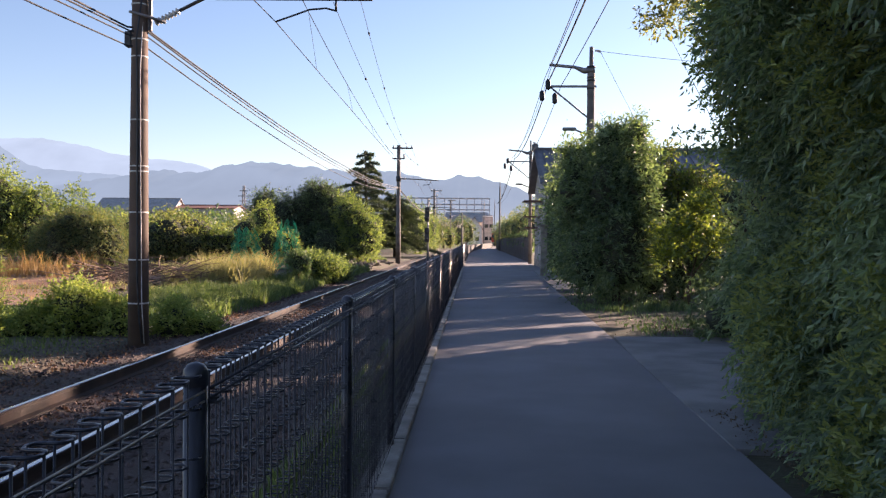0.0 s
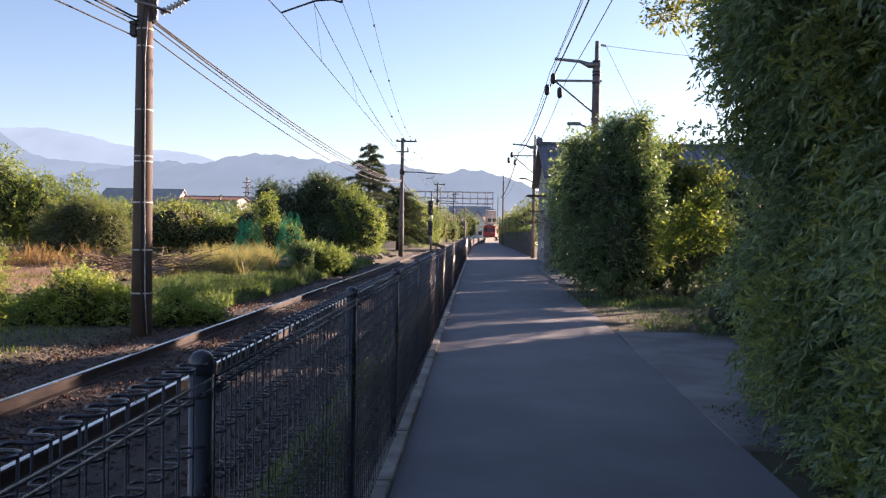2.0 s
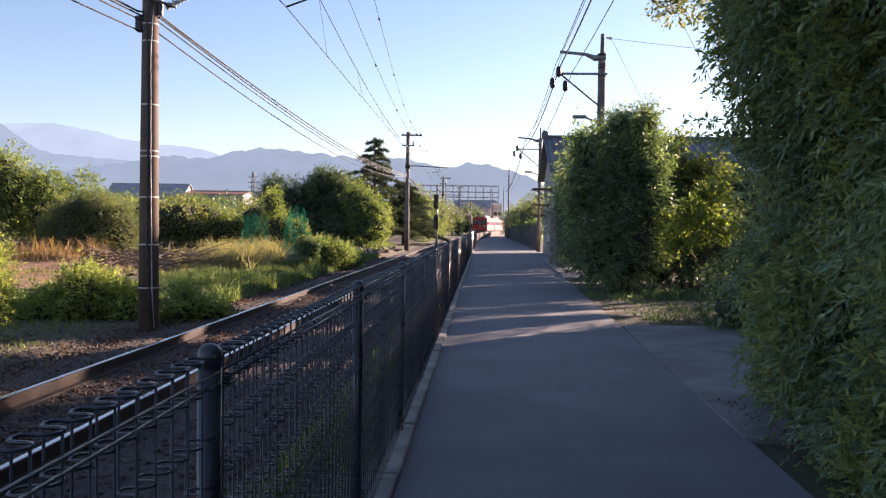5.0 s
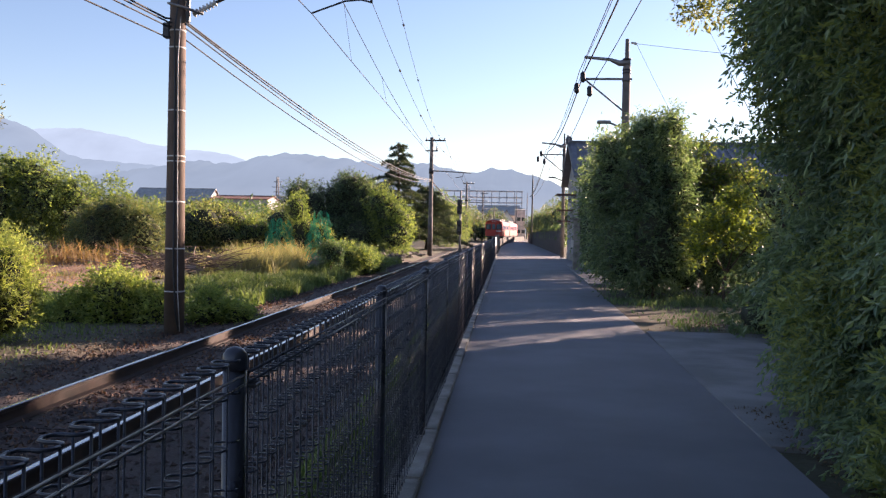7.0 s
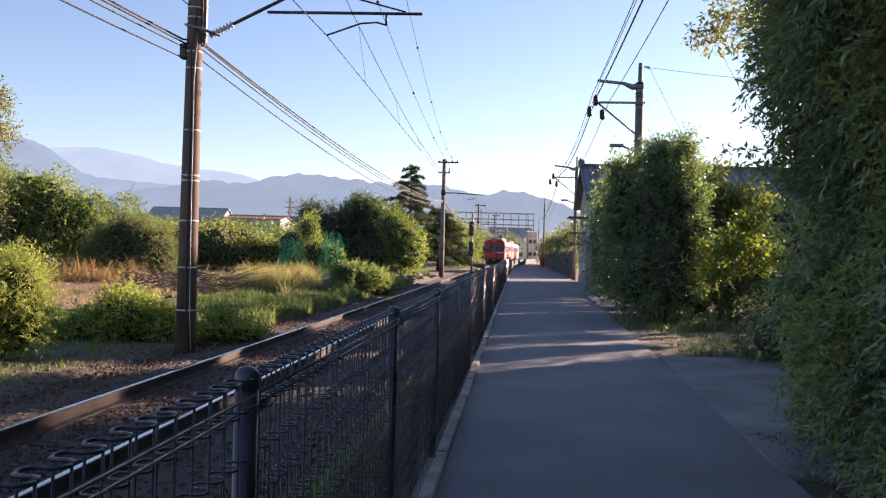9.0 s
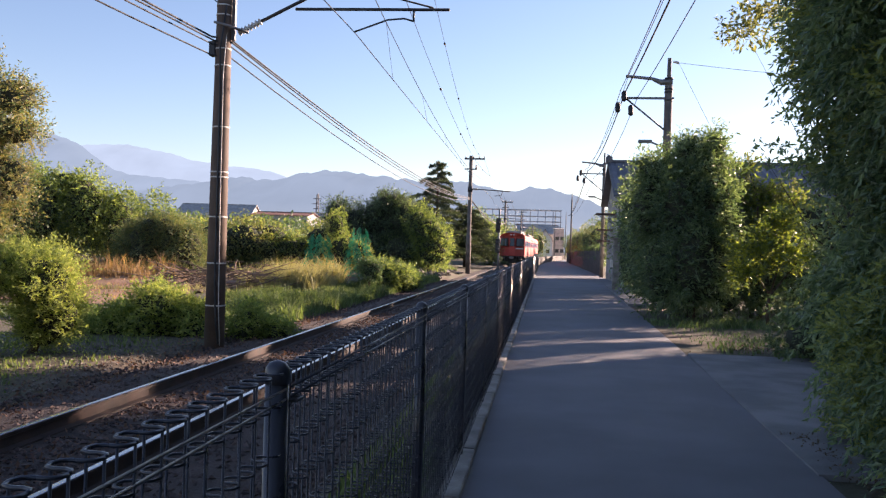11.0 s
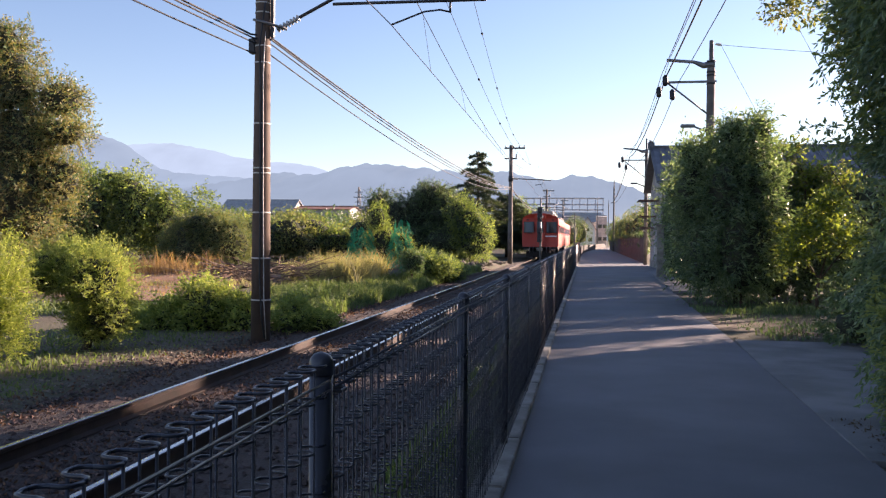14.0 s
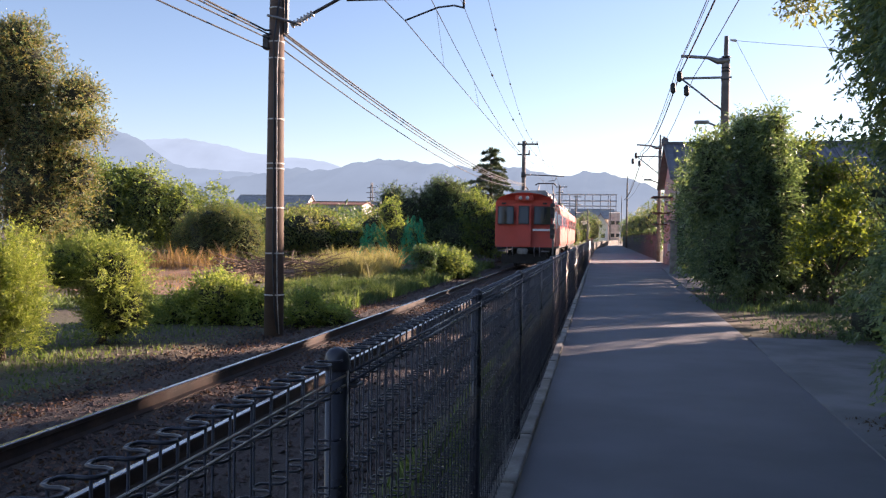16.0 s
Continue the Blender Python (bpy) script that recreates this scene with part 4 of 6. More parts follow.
        for y0, m in ((0.75, 1), (3.8, 3), (9.6, 3), (15.3, 1)):
            for k in range(m):
                y = y0 + k * 1.32
                fr = part("window_frame", box(min(xs, xs + sgn * 0.008), max(xs, xs + sgn * 0.008), y, y + 1.15, 1.98, 2.66, 0.003), ORANGE, top)
                part("window", box(min(xs, xs + sgn * 0.014), max(xs, xs + sgn * 0.014), y + 0.05, y + 1.10, 2.03, 2.61, 0.002), GLASS, fr)
        part("sill_beam", box(sgn * 1.25 - 0.04, sgn * 1.25 + 0.04, 0.5, CAR - 0.5, 0.82, 0.97, 0.01), UNDER, top)
    part("equipment_box", box(-1.15, 1.15, 6.3, 8.2, 0.38, 0.95, 0.04), UNDER, top)
    part("equipment_box", box(-1.1, 1.1, 8.7, 11.4, 0.32, 0.95, 0.04), UNDER, top)
    part("floor_plate", box(-1.28, 1.28, 0.3, CAR - 0.3, 0.86, 0.955), UNDER, top)
    for y0 in (3.0, CAR - 3.0):
        bog = part("bogie", box(-0.95, 0.95, y0 - 1.25, y0 + 1.25, 0.42, 0.66, 0.05), UNDER, top)
        for dy in (-1.05, 1.05):
            for sgn in (-1, 1):
                part("wheel", tube([(sgn * 0.50, y0 + dy, 0.43), (sgn * 0.60, y0 + dy, 0.43), (sgn * 0.62, y0 + dy, 0.43)], [0.43, 0.43, 0.36], 20), UNDER, bog, smooth=False)
                part("axle_box", box(sgn * 0.86 - 0.14, sgn * 0.86 + 0.14, y0 + dy - 0.16, y0 + dy + 0.16, 0.30, 0.58, 0.04), UNDER, bog)
            part("axle", tube([(-0.6, y0 + dy, 0.43), (0.6, y0 + dy, 0.43)], 0.07, 8), UNDER, bog)
        for sgn in (-1, 1):
            part("spring", tube([(sgn * 0.9, y0, 0.35), (sgn * 0.9, y0, 0.75)], 0.12, 8), UNDER, bog)
    for y0 in (4.2, 8.0, 11.2):
        part("cooling_unit", box(-0.85, 0.85, y0 - 1.05, y0 + 1.05, 3.46, 3.74, 0.07), ROOF_GREY, top, "pale rooftop cooling unit")
    if lead:
        pan = part("pantograph", box(-0.55, 0.55, 14.7, 16.1, 3.56, 3.62, 0.01), DARKSTEEL, top, "dark steel pantograph")
        for sgn in (-1, 1):
            part("arm", tube([(sgn * 0.5, 14.8, 3.62), (sgn * 0.52, 15.8, 4.1), (sgn * 0.42, 15.35, 4.80)], 0.026, 6), DARKSTEEL, pan, smooth=True)
            part("arm", tube([(sgn * 0.5, 16.0, 3.62), (sgn * 0.52, 14.95, 4.1), (sgn * 0.42, 15.4, 4.80)], 0.026, 6), DARKSTEEL, pan, smooth=True)
            part("insulator", tube([(sgn * 0.5, 15.4, 3.44), (sgn * 0.5, 15.4, 3.58)], 0.05, 8), PORCELAIN, pan, smooth=True)
        part("collector_bar", tube([(-0.66, 15.38, 4.74), (-0.50, 15.38, 4.85), (0.50, 15.38, 4.85), (0.66, 15.38, 4.74)], 0.04, 6), DARKSTEEL, pan, smooth=True)
    return top


AHEAD = ((0.0, 205.5), (1.0, 194.5), (2.0, 183.5), (3.0, 172.5), (3.5, 167.0), (6.5, 137.0), (7.5, 127.0), (9.0, 108.5), (10.2, 96.5), (11.5, 85.5), (12.5, 77.5), (13.0, 73.0), (14.0, 62.5), (15.0, 50.6), (15.5, 44.6), (16.0, 38.2))


def front_at(t):
    """How far ahead the train's front is; a gentle curve through the known places."""
    ts, ds = [a[0] for a in AHEAD], [a[1] for a in AHEAD]
    k = max(i for i in range(len(ts) - 1) if ts[i] <= t)
    s = [(ds[min(i + 1, len(ts) - 1)] - ds[max(i - 1, 0)]) / (ts[min(i + 1, len(ts) - 1)] - ts[max(i - 1, 0)]) for i in (k, k + 1)]
    h = ts[k + 1] - ts[k]
    u = (t - ts[k]) / h
    return (2 * u ** 3 - 3 * u ** 2 + 1) * ds[k] + (u ** 3 - 2 * u ** 2 + u) * h * s[0] + (3 * u ** 2 - 2 * u ** 3) * ds[k + 1] + (u ** 3 - u ** 2) * h * s[1]


def car_rows(back):
    """Each half second the car's two bogies lie on the track."""
    rows = []
    for i in range(33):
        t = i * 0.5
        y0 = front_at(t) + back
        a, b = y0 + 3.0, y0 + CAR - 3.0
        dx, dy = track_x(b) - track_x(a), b - a
        rz = math.degrees(math.atan2(-dx, dy))
        rows.append((t, pose(track_x(a) - 3.0 * dx / dy, y0, 0.004, 0, 0, rz)))
    return rows


car_a = railcar("orange railcar with dark windows and raised pantograph, approaching", True)
car_b = railcar("orange railcar with pale roof units coupled behind the leading car", False)


# ---- the near hedge ----
def hedge_points(n, rng):
    """Where the twigs of a tall overgrown hedge start: its long face towards the lane and the end towards the driveway."""
    side = rng.uniform(size=n) < 0.70
    y = np.where(side, np.where(rng.uniform(size=n) < 0.84, rng.uniform(3.0, 7.3, n), rng.uniform(-9.0, 3.0, n)), rng.uniform(6.6, 7.9, n))
    z = np.where(rng.uniform(size=n) < 0.82, rng.uniform(0.06, 4.3, n), rng.uniform(4.3, 6.4, n))
    depth = rng.uniform(0, 1, n) ** 1.4
    bulge = 0.07 * np.sin(y * 1.3 + z * 0.9) + 0.08 * np.sin(y * 2.9 - z * 2.1 + 1) + 0.06 * np.sin(z * 4.3 + y)
    clump = 0.17 * np.sin(y * 9.1 + 1.7 * np.sin(z * 4.1)) * np.sin(z * 7.3 + 1.3 * np.sin(y * 5.3 + 1))
    lean = np.interp(z, [0, 0.36, 1.5, 2.0, 2.43, 2.8, 3.27, 4.2, 6.4], [0.08, 0.02, 0.11, 0.17, 0.09, -0.14, -0.31, -0.42, -0.45])
    face = 2.18 + 0.085 * np.clip(y - 5, -2, 3) + bulge + clump + lean
    x = np.where(side, face + 0.45 * depth, face + rng.uniform(0, 3.2, n))
    y_end = 7.25 + 0.13 * np.sin(x * 2.1 + z * 1.7) + 0.10 * np.sin(z * 3.7) + 0.10 * np.sin(x * 9 + z * 6)
    y = np.where(side, y, y_end - 0.5 * depth)
    hollow = np.sin(y * 5.1 + z * 3.3) + np.sin(z * 6.1 - y * 2.7) + rng.normal(size=n) * 0.7
    keep = hollow > -0.8
    p = np.stack([x, y, z], 1) + rng.normal(size=(n, 3)) * 0.03
    out = np.stack([np.where(side, -1.0, -0.3), np.where(side, 0.10, 1.0), np.full(n, 0.0)], 1)
    return p[keep], out[keep]


rng = np.random.default_rng(11)
hedge = thing("hedge", "tall dense evergreen hedge overhanging the lane's edge", "hedge", pose(3.4, 0, 0))
p, o = hedge_points(27000, rng)
p[:, 0] -= 3.4
m = rng.uniform(size=len(p)) < np.clip(0.16 + 0.42 * np.sin(p[:, 1] * 3 + p[:, 2] * 2.2) - 0.05 * (p[:, 2] - 2), 0.04, 0.7)
q, w = sprays(p[~m], o[~m], 12, 0.25, rng, 0.6, 0.25, 0.75)
part("foliage", leaves_of("foliage", q, 0.070, HEDGE_LEAF, rng, 0.36, fold=0.5, way=w), None, hedge)
q, w = sprays(p[m] + o[m] * 0.06, o[m], 11, 0.22, rng, 0.15, 0.55, 0.6)
part("new_growth", leaves_of("new_growth", q, 0.058, HEDGE_LIGHT, rng, 0.42, fold=0.5, way=w), None, hedge, "lighter fresh leaves")
for i in range(9):
    y = -8.6 + i * 1.8
    part("stem", limbs("stem", (0.0, y, -0.1), [(-0.35, y - 0.5, 3.6), (0.3, y + 0.5, 4.6), (-0.2, y + 0.7, 2.6), (0.4, y - 0.4, 5.4)], 0.07, BARK, rng), BARK, hedge)
# A solid box fills the hedge, coloured like the shade between its leaves.
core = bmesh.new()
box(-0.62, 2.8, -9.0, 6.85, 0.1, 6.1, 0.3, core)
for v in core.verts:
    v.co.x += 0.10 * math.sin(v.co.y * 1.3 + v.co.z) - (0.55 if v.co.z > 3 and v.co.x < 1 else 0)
part("shade_core", core, INNER, hedge, "dark filler body in the hedge, coloured as shade")

# unseen trees behind the hedge, along the driveway, placed to shape the lane's shade
shrub("shade_caster", "unseen evergreen mass behind the hedge, placed to shade the lane", "tree",
      [(5.6, 10.2, 1.6, 1.4, 1.6, 1.9), (5.9, 11.6, 1.4, 1.5, 1.6, 1.8), (5.8, 10.6, 3.6, 1.5, 1.7, 1.7), (6.2, 11.7, 3.8, 1.5, 1.5, 1.6), (7.4, 11.4, 2.6, 1.6, 1.9, 2.6), (8.6, 10.6, 3.0, 1.6, 1.8, 3.0), (5.9, 14.5, 2.0, 1.3, 1.5, 2.2), (7.2, 16.3, 2.4, 1.4, 1.4, 2.6), (5.7, 12.9, 1.8, 1.3, 1.3, 2.0), (5.9, 12.9, 3.6, 1.3, 1.3, 1.6), (6.2, 14.3, 3.9, 1.4, 1.6, 1.6), (7.3, 16.1, 3.8, 1.4, 1.4, 1.8), (8.7, 17.8, 2.8, 1.4, 1.3, 2.8)],
      HEDGE_LEAF, 36000, 0.13, 18, 0.12, wide=0.4)
# Added out of view to cut the band of sun down to a streak.
shrub("shade_caster", "unseen evergreen mass behind the shrubs, placed to narrow the sun streak", "tree",
      [(11.2, 23.0, 1.4, 0.75, 0.75, 1.6), (11.2, 22.9, 4.6, 0.95, 0.9, 2.0), (11.25, 22.95, 6.6, 0.95, 0.9, 1.7), (10.2, 27.2, 2.2, 1.5, 1.4, 2.4), (11.6, 28.4, 2.6, 1.5, 1.5, 2.6), (10.9, 27.8, 4.8, 1.6, 1.5, 2.0), (13.0, 29.4, 3.6, 1.6, 1.5, 3.6)],
      HEDGE_LEAF, 14000, 0.15, 17, 0.12, wide=0.4)
# High crown, out of view, keeps sun off the rails but not the shrub.
shrub("shade_caster", "unseen high crown on a bare stem, added to block sun", "tree",
      [(12.4, 25.3, 6.6, 0.9, 0.8, 1.7), (12.8, 25.4, 7.2, 0.85, 0.75, 1.4), (12.5, 25.3, 8.2, 0.7, 0.7, 0.8)],
      HEDGE_LEAF, 8000, 0.15, 16, 0.13, wide=0.4)

# sunlit branch of a taller tree reaching over the hedge
rng = np.random.default_rng(12)
reach = thing("tree_branch", "sunlit leafy branch of a taller tree over the hedge", "tree", pose(4.45, 11.4, -0.05))
tips = [(-1.95, -0.1, 4.55), (-1.6, 0.3, 4.95), (-1.0, 0.1, 4.2), (-0.6, -0.3, 5.4), (-1.75, 0.4, 5.5), (-0.5, 0.5, 6.2)]
part("trunk", limbs("trunk", (0, 0, 0), tips, 0.014, BARK, rng), BARK, reach)
q, d = blob_points([(*t, 0.42, 0.45, 0.26) for t in tips] + [(-1.2, 0.2, 5.2, 0.55, 0.5, 0.4), (-1.2, 0, 6.2, 0.8, 0.8, 0.6), (0, 0, 6.0, 0.9, 0.9, 0.8)], 7200, rng, 0.9, 2)
part("crown", leaves_of("crown", q, 0.075, OLIVE_LEAF, rng, 0.5, out=d), None, reach)
rng = np.random.default_rng(13)
twig = thing("tree_branch", "thin dark branch with sparse drooping leaves", "tree", pose(4.6, 10.6, -0.05))
tw = [(-1.75, 0.2, 2.95), (-1.5, 0.0, 2.68), (-1.2, 0.3, 3.2), (-1.55, 0.1, 3.3), (-1.9, 0.1, 2.72)]
part("trunk", limbs("trunk", (0, 0, 0), tw + [(0.3, 0, 5)], 0.022, BARK, rng), BARK, twig)
q, d = blob_points([(*t, 0.34, 0.2, 0.08) for t in tw], 420, rng, 0.9, 1)
part("crown", leaves_of("crown", q, 0.085, HEDGE_LEAF, rng, 0.4, out=d), None, twig)

# ---- the bush at the driveway ----
shrub("bush", "tall dark evergreen bush with fresh tips beside the lane", "bush",
      [(2.95, 20.6, 1.2, 0.80, 1.0, 1.3), (3.3, 20.2, 2.6, 0.85, 1.0, 1.2), (3.6, 20.4, 3.60, 0.72, 0.8, 0.80), (2.55, 20.9, 2.7, 0.55, 0.9, 1.1), (3.85, 20.0, 2.5, 0.60, 0.8, 1.3), (3.5, 19.7, 1.3, 0.85, 0.8, 1.2), (3.95, 20.4, 4.05, 0.30, 0.4, 0.50), (3.25, 20.3, 4.0, 0.35, 0.4, 0.40), (2.55, 20.9, 3.5, 0.42, 0.5, 0.45), (4.3, 20.9, 0.9, 0.8, 0.6, 1.0), (5.2, 21.6, 1.2, 0.9, 0.5, 1.2)],
      BUSH_LEAF, 56000, 0.125, 21, 0.09, wide=0.30, second=(HEDGE_LEAF, 0.5), spray=(11, 0.42, 0.25, 0.45))
shrub("bush", "sunlit yellow-green shrub with glossy leaves", "bush",
      [(4.75, 19.0, 1.70, 0.58, 0.5, 0.42), (5.15, 19.1, 2.2, 0.45, 0.5, 0.40), (4.45, 18.9, 1.2, 0.40, 0.4, 0.26), (5.5, 19.2, 1.5, 0.35, 0.4, 0.30)],
      YELLOW_LEAF, 5600, 0.105, 22, 0.04, wide=0.46, shell=0.70, second=(BUSH_LEAF, 0.35), spray=(7, 0.32, 0.2, 0.6))
shrub("bush", "tall yellowish shrub with upright shoots behind the dark bush", "bush",
      [(4.75, 21.6, 3.2, 0.55, 0.5, 0.55), (5.3, 21.8, 3.0, 0.55, 0.5, 0.60), (5.9, 21.9, 2.9, 0.60, 0.5, 0.55), (5.0, 21.6, 3.7, 0.30, 0.3, 0.30)],
      YELLOW_LEAF, 3600, 0.12, 28, 0.05, wide=0.42, shell=0.65, second=(OLIVE_LEAF, 0.45), spray=(7, 0.40, 0.1, 0.9))
shrub("bush", "dark leafy shrub in shade behind the yellow-green one", "bush",
      [(4.65, 21.4, 1.9, 0.6, 0.45, 1.3), (5.5, 21.9, 1.8, 0.75, 0.5, 1.3), (6.3, 22.4, 1.5, 0.7, 0.5, 1.2)],
      BUSH_LEAF, 16000, 0.12, 56, 0.05, wide=0.40, second=(HEDGE_LEAF, 0.4), spray=(8, 0.35, 0.2, 0.4))
# Added hedge row hidden by the bush; its heights set where shade falls.
shrub("shade_hedge", "unseen dark hedge behind the bush, added to shade lane and track", "hedge",
      [(3.75 + 0.25 * math.sin(i * 2.0), 22.3 + i * 1.5, 1.1 if i < 3 else 2.1, 0.7, 1.2, 1.5 if i < 3 else 2.85 + 0.15 * math.sin(i * 1.7)) for i in range(10)],
      BUSH_LEAF, 20000, 0.15, 19, 0.07, wide=0.4, second=(HEDGE_LEAF, 0.5))
shrub("bush", "loose garden shrubs in shade behind the driveway", "bush",
      [(6.8, 23.7, 1.2, 1.0, 0.7, 1.2), (7.1, 23.8, 2.5, 0.8, 0.6, 0.7), (6.5, 23.9, 3.0, 0.6, 0.5, 0.5), (7.6, 25.4, 1.5, 1.4, 1.0, 1.5), (9.0, 25.2, 1.6, 1.4, 1.0, 1.5), (10.4, 24.0, 1.6, 1.4, 1.0, 1.5), (8.2, 25.6, 2.5, 1.0, 0.8, 0.7), (11.6, 22.5, 1.6, 1.3, 1.2, 1.7)],
      OLIVE_LEAF, 16000, 0.14, 23, 0.07, wide=0.45, second=(HEDGE_LEAF, 0.6))
shrub("bush", "low dark shrub at the hedge's far corner", "bush",
      [(3.9, 12.8, 0.3, 0.5, 0.4, 0.35), (4.5, 13.3, 0.45, 0.6, 0.5, 0.5), (5.2, 13.5, 0.5, 0.7, 0.6, 0.6), (4.8, 14.6, 0.6, 0.8, 0.6, 0.6)],
      BUSH_LEAF, 9000, 0.09, 24, 0.02, wide=0.4, low=0.0)
blades("grass", "rough grass and weeds along the lane's edge", 2.5, 6.8, 14.6, 19.5, 800, 0.10, BUSH_LEAF, 25, -0.03)
blades("grass", "low weeds between the driveway slab and the shrubs", 2.7, 6.6, 13.1, 16.4, 1300, 0.10, BUSH_LEAF, 60, -0.03, 0.016)
blades("grass", "thin weeds at the foot of the bush", 2.3, 5.2, 18.0, 19.9, 1300, 0.20, BUSH_LEAF, 26, -0.03)
blades("grass", "grass strip between the fence and the ballast", -1.35, -0.72, 3.5, 38, 15000, 0.16, GRASS, 27, -0.15)
rng = np.random.default_rng(29)
q = np.stack([1.98 + 0.3 * rng.uniform(0, 1, 700) ** 0.6, rng.uniform(2.5, 7.4, 700), np.full(700, 0.016)], 1)
tagged(new("leaf_litter", leaves_of("leaf_litter", q, 0.032, LITTER, rng, 0.5, 0.0)), "brown fallen leaves along the hedge's foot", "leaf litter", kind="stuff")
q = np.stack([rng.normal(size=500) * 0.5 + 3.6, rng.normal(size=500) * 0.4 + 14.0, np.full(500, 0.0)], 1)
tagged(new("leaf_litter", leaves_of("leaf_litter", q, 0.032, LITTER, rng, 0.5, 0.0)), "brown fallen leaves at the driveway's corner", "leaf litter", kind="stuff")

rng = np.random.default_rng(30)
n = 5200
xx = np.where(rng.uniform(size=n) < 0.5, -4.75 - 0.9 * rng.uniform(0, 1, n) ** 1.5, TRACK_X + rng.uniform(-0.4, 0.42, n))
yy = 3.5 + 17 * rng.uniform(0, 1, n) ** 1.4
zz = np.where(xx < -4.6, np.maximum(ground_z(xx, yy), -0.165 - 0.12 * np.clip(-5.0 - xx, 0, 1)) + 0.03, -0.118)
tagged(new("leaf_litter", leaves_of("leaf_litter", np.stack([xx, yy, zz], 1), 0.045, RED_LITTER, rng, 0.55, 0.0)), "reddish fallen leaves scattered over the ballast", "leaf litter", kind="stuff")

# ---- across the track ----
# Paler leaves are mixed in to put sunlight into the mound's colour.
shrub("bush", "low mound of leafy vines by the railway pole", "bush",
      [(-6.60, 13.5, 0.10, 0.55, 0.6, 0.70), (-6.05, 13.6, 0.0, 0.42, 0.6, 0.50), (-7.15, 13.4, -0.05, 0.48, 0.5, 0.38), (-7.8, 13.3, -0.08, 0.6, 0.5, 0.22), (-5.05, 13.9, -0.02, 0.42, 0.5, 0.42), (-4.65, 14.1, -0.08, 0.32, 0.4, 0.28)],
      VINE_LEAF, 38000, 0.062, 31, 0.02, wide=0.55, shell=0.4, second=(THUJA_LEAF, 0.45), low=-0.18, spray=(6, 0.22, 0.1, 0.5))
shrub("hedge_shrub", "small feathery hedge tree with bare trunk beside the gravel", "bush",
      [(-6.60, 10.3, 0.88, 0.44, 0.5, 0.44), (-7.0, 10.4, 0.95, 0.44, 0.5, 0.40), (-6.50, 10.4, 0.45, 0.40, 0.45, 0.44), (-6.75, 10.5, 0.25, 0.40, 0.4, 0.36), (-7.3, 10.3, 0.95, 0.33, 0.4, 0.40)],
      VINE_LEAF, 56000, 0.048, 32, 0.06, "left hedge trees", wide=0.30, low=-0.14, shell=0.5, second=(THUJA_LEAF, 0.45), spray=(16, 0.26, 0.05, 0.7))
shrub("hedge_shrub", "small feathery hedge tree catching sun beside the gravel", "bush",
      [(-7.0, 8.9, 0.85, 0.38, 0.45, 0.56), (-7.5, 9.0, 0.90, 0.55, 0.45, 0.56), (-6.95, 8.9, 0.32, 0.30, 0.36, 0.36), (-7.3, 8.8, 0.38, 0.45, 0.4, 0.40)],
      THUJA_LEAF, 48000, 0.048, 33, 0.06, "left hedge trees", wide=0.28, low=-0.14, shell=0.62, second=(YELLOW_LEAF, 0.6), spray=(16, 0.26, 0.05, 0.7))
blades("grass", "short grass on the shaded ground beside the gravel", -9.5, -5.5, 6.0, 12.8, 5200, 0.08, GRASS, 34, ground_z)
blades("grass", "fresh green grass beyond the pole", -8.6, -5.2, 15.5, 26, 22000, 0.34, GRASS, 35, ground_z, 0.014)
blades("grass", "green grass along the track's far side", -7.2, -5.2, 25, 42, 9000, 0.35, GRASS, 36, ground_z, 0.016)
blades("grass", "tall pale straw-coloured grass", -10.2, -7.5, 26.5, 31.0, 6500, 0.95, STRAW, 37, ground_z, 0.016)
blades("grass", "pale dry grass around the branch pile", -14.5, -9.0, 24, 25.2, 700, 0.3, STRAW, 38, ground_z, 0.014)
blades("grass", "mixed grass on the bank by the track", -11.5, -6.2, 40, 60, 15000, 0.30, GRASS, 39, ground_z, 0.02)
blades("grass", "yellowed grass around the field", -30, -9.5, 40, 48, 7000, 0.30, STRAW, 40, ground_z, 0.02)
blades("grass", "green weeds at the field's edge", -17, -8.5, 14.5, 18.0, 6000, 0.18, GRASS, 41, ground_z, 0.016)
blades("weeds", "russet dry weed stalks by the field", -21, -15.5, 31, 35, 1300, 0.9, RUSSET, 42, ground_z, 0.02, "weeds")
tagged(sheet("field", np.linspace(-34, -10.2, 48), np.linspace(19, 41, 44), lambda x, y: ground_z(x, y) + 0.05 + 0.06 * np.sin(y * 4.6 + 0.3 * np.sin(x)), FIELD_SOIL), "ploughed reddish brown field", "field", kind="structure")
blades("grass", "thin dry stubble on the field", -33, -10.4, 19.5, 40.5, 6000, 0.16, RUSSET, 43, lambda x, y: ground_z(x, y) + 0.05, 0.016)

rng = np.random.default_rng(44)
bm = bmesh.new()
for i in range(170):
    c = Vector((rng.uniform(-12.6, -8.9), rng.uniform(25.4, 27.4), rng.uniform(0, 0.55)))
    a = rng.uniform(0, 6.28)
    l = rng.uniform(0.5, 1.5)
    e = c + Vector((math.cos(a) * l, math.sin(a) * l * 0.6, rng.uniform(-0.2, 0.5) * l * 0.7))
    e.z, c.z = max(e.z, 0.0), max(c.z, -0.02)
    tube([c, c.lerp(e, 0.5) + Vector(rng.normal(size=3) * 0.07), e], [0.022, 0.016, 0.006], 4, bm)
tagged(part("brushwood", bm, DEADWOOD, None), "heap of cut dead branches in the grass", "branch pile", kind="stuff")

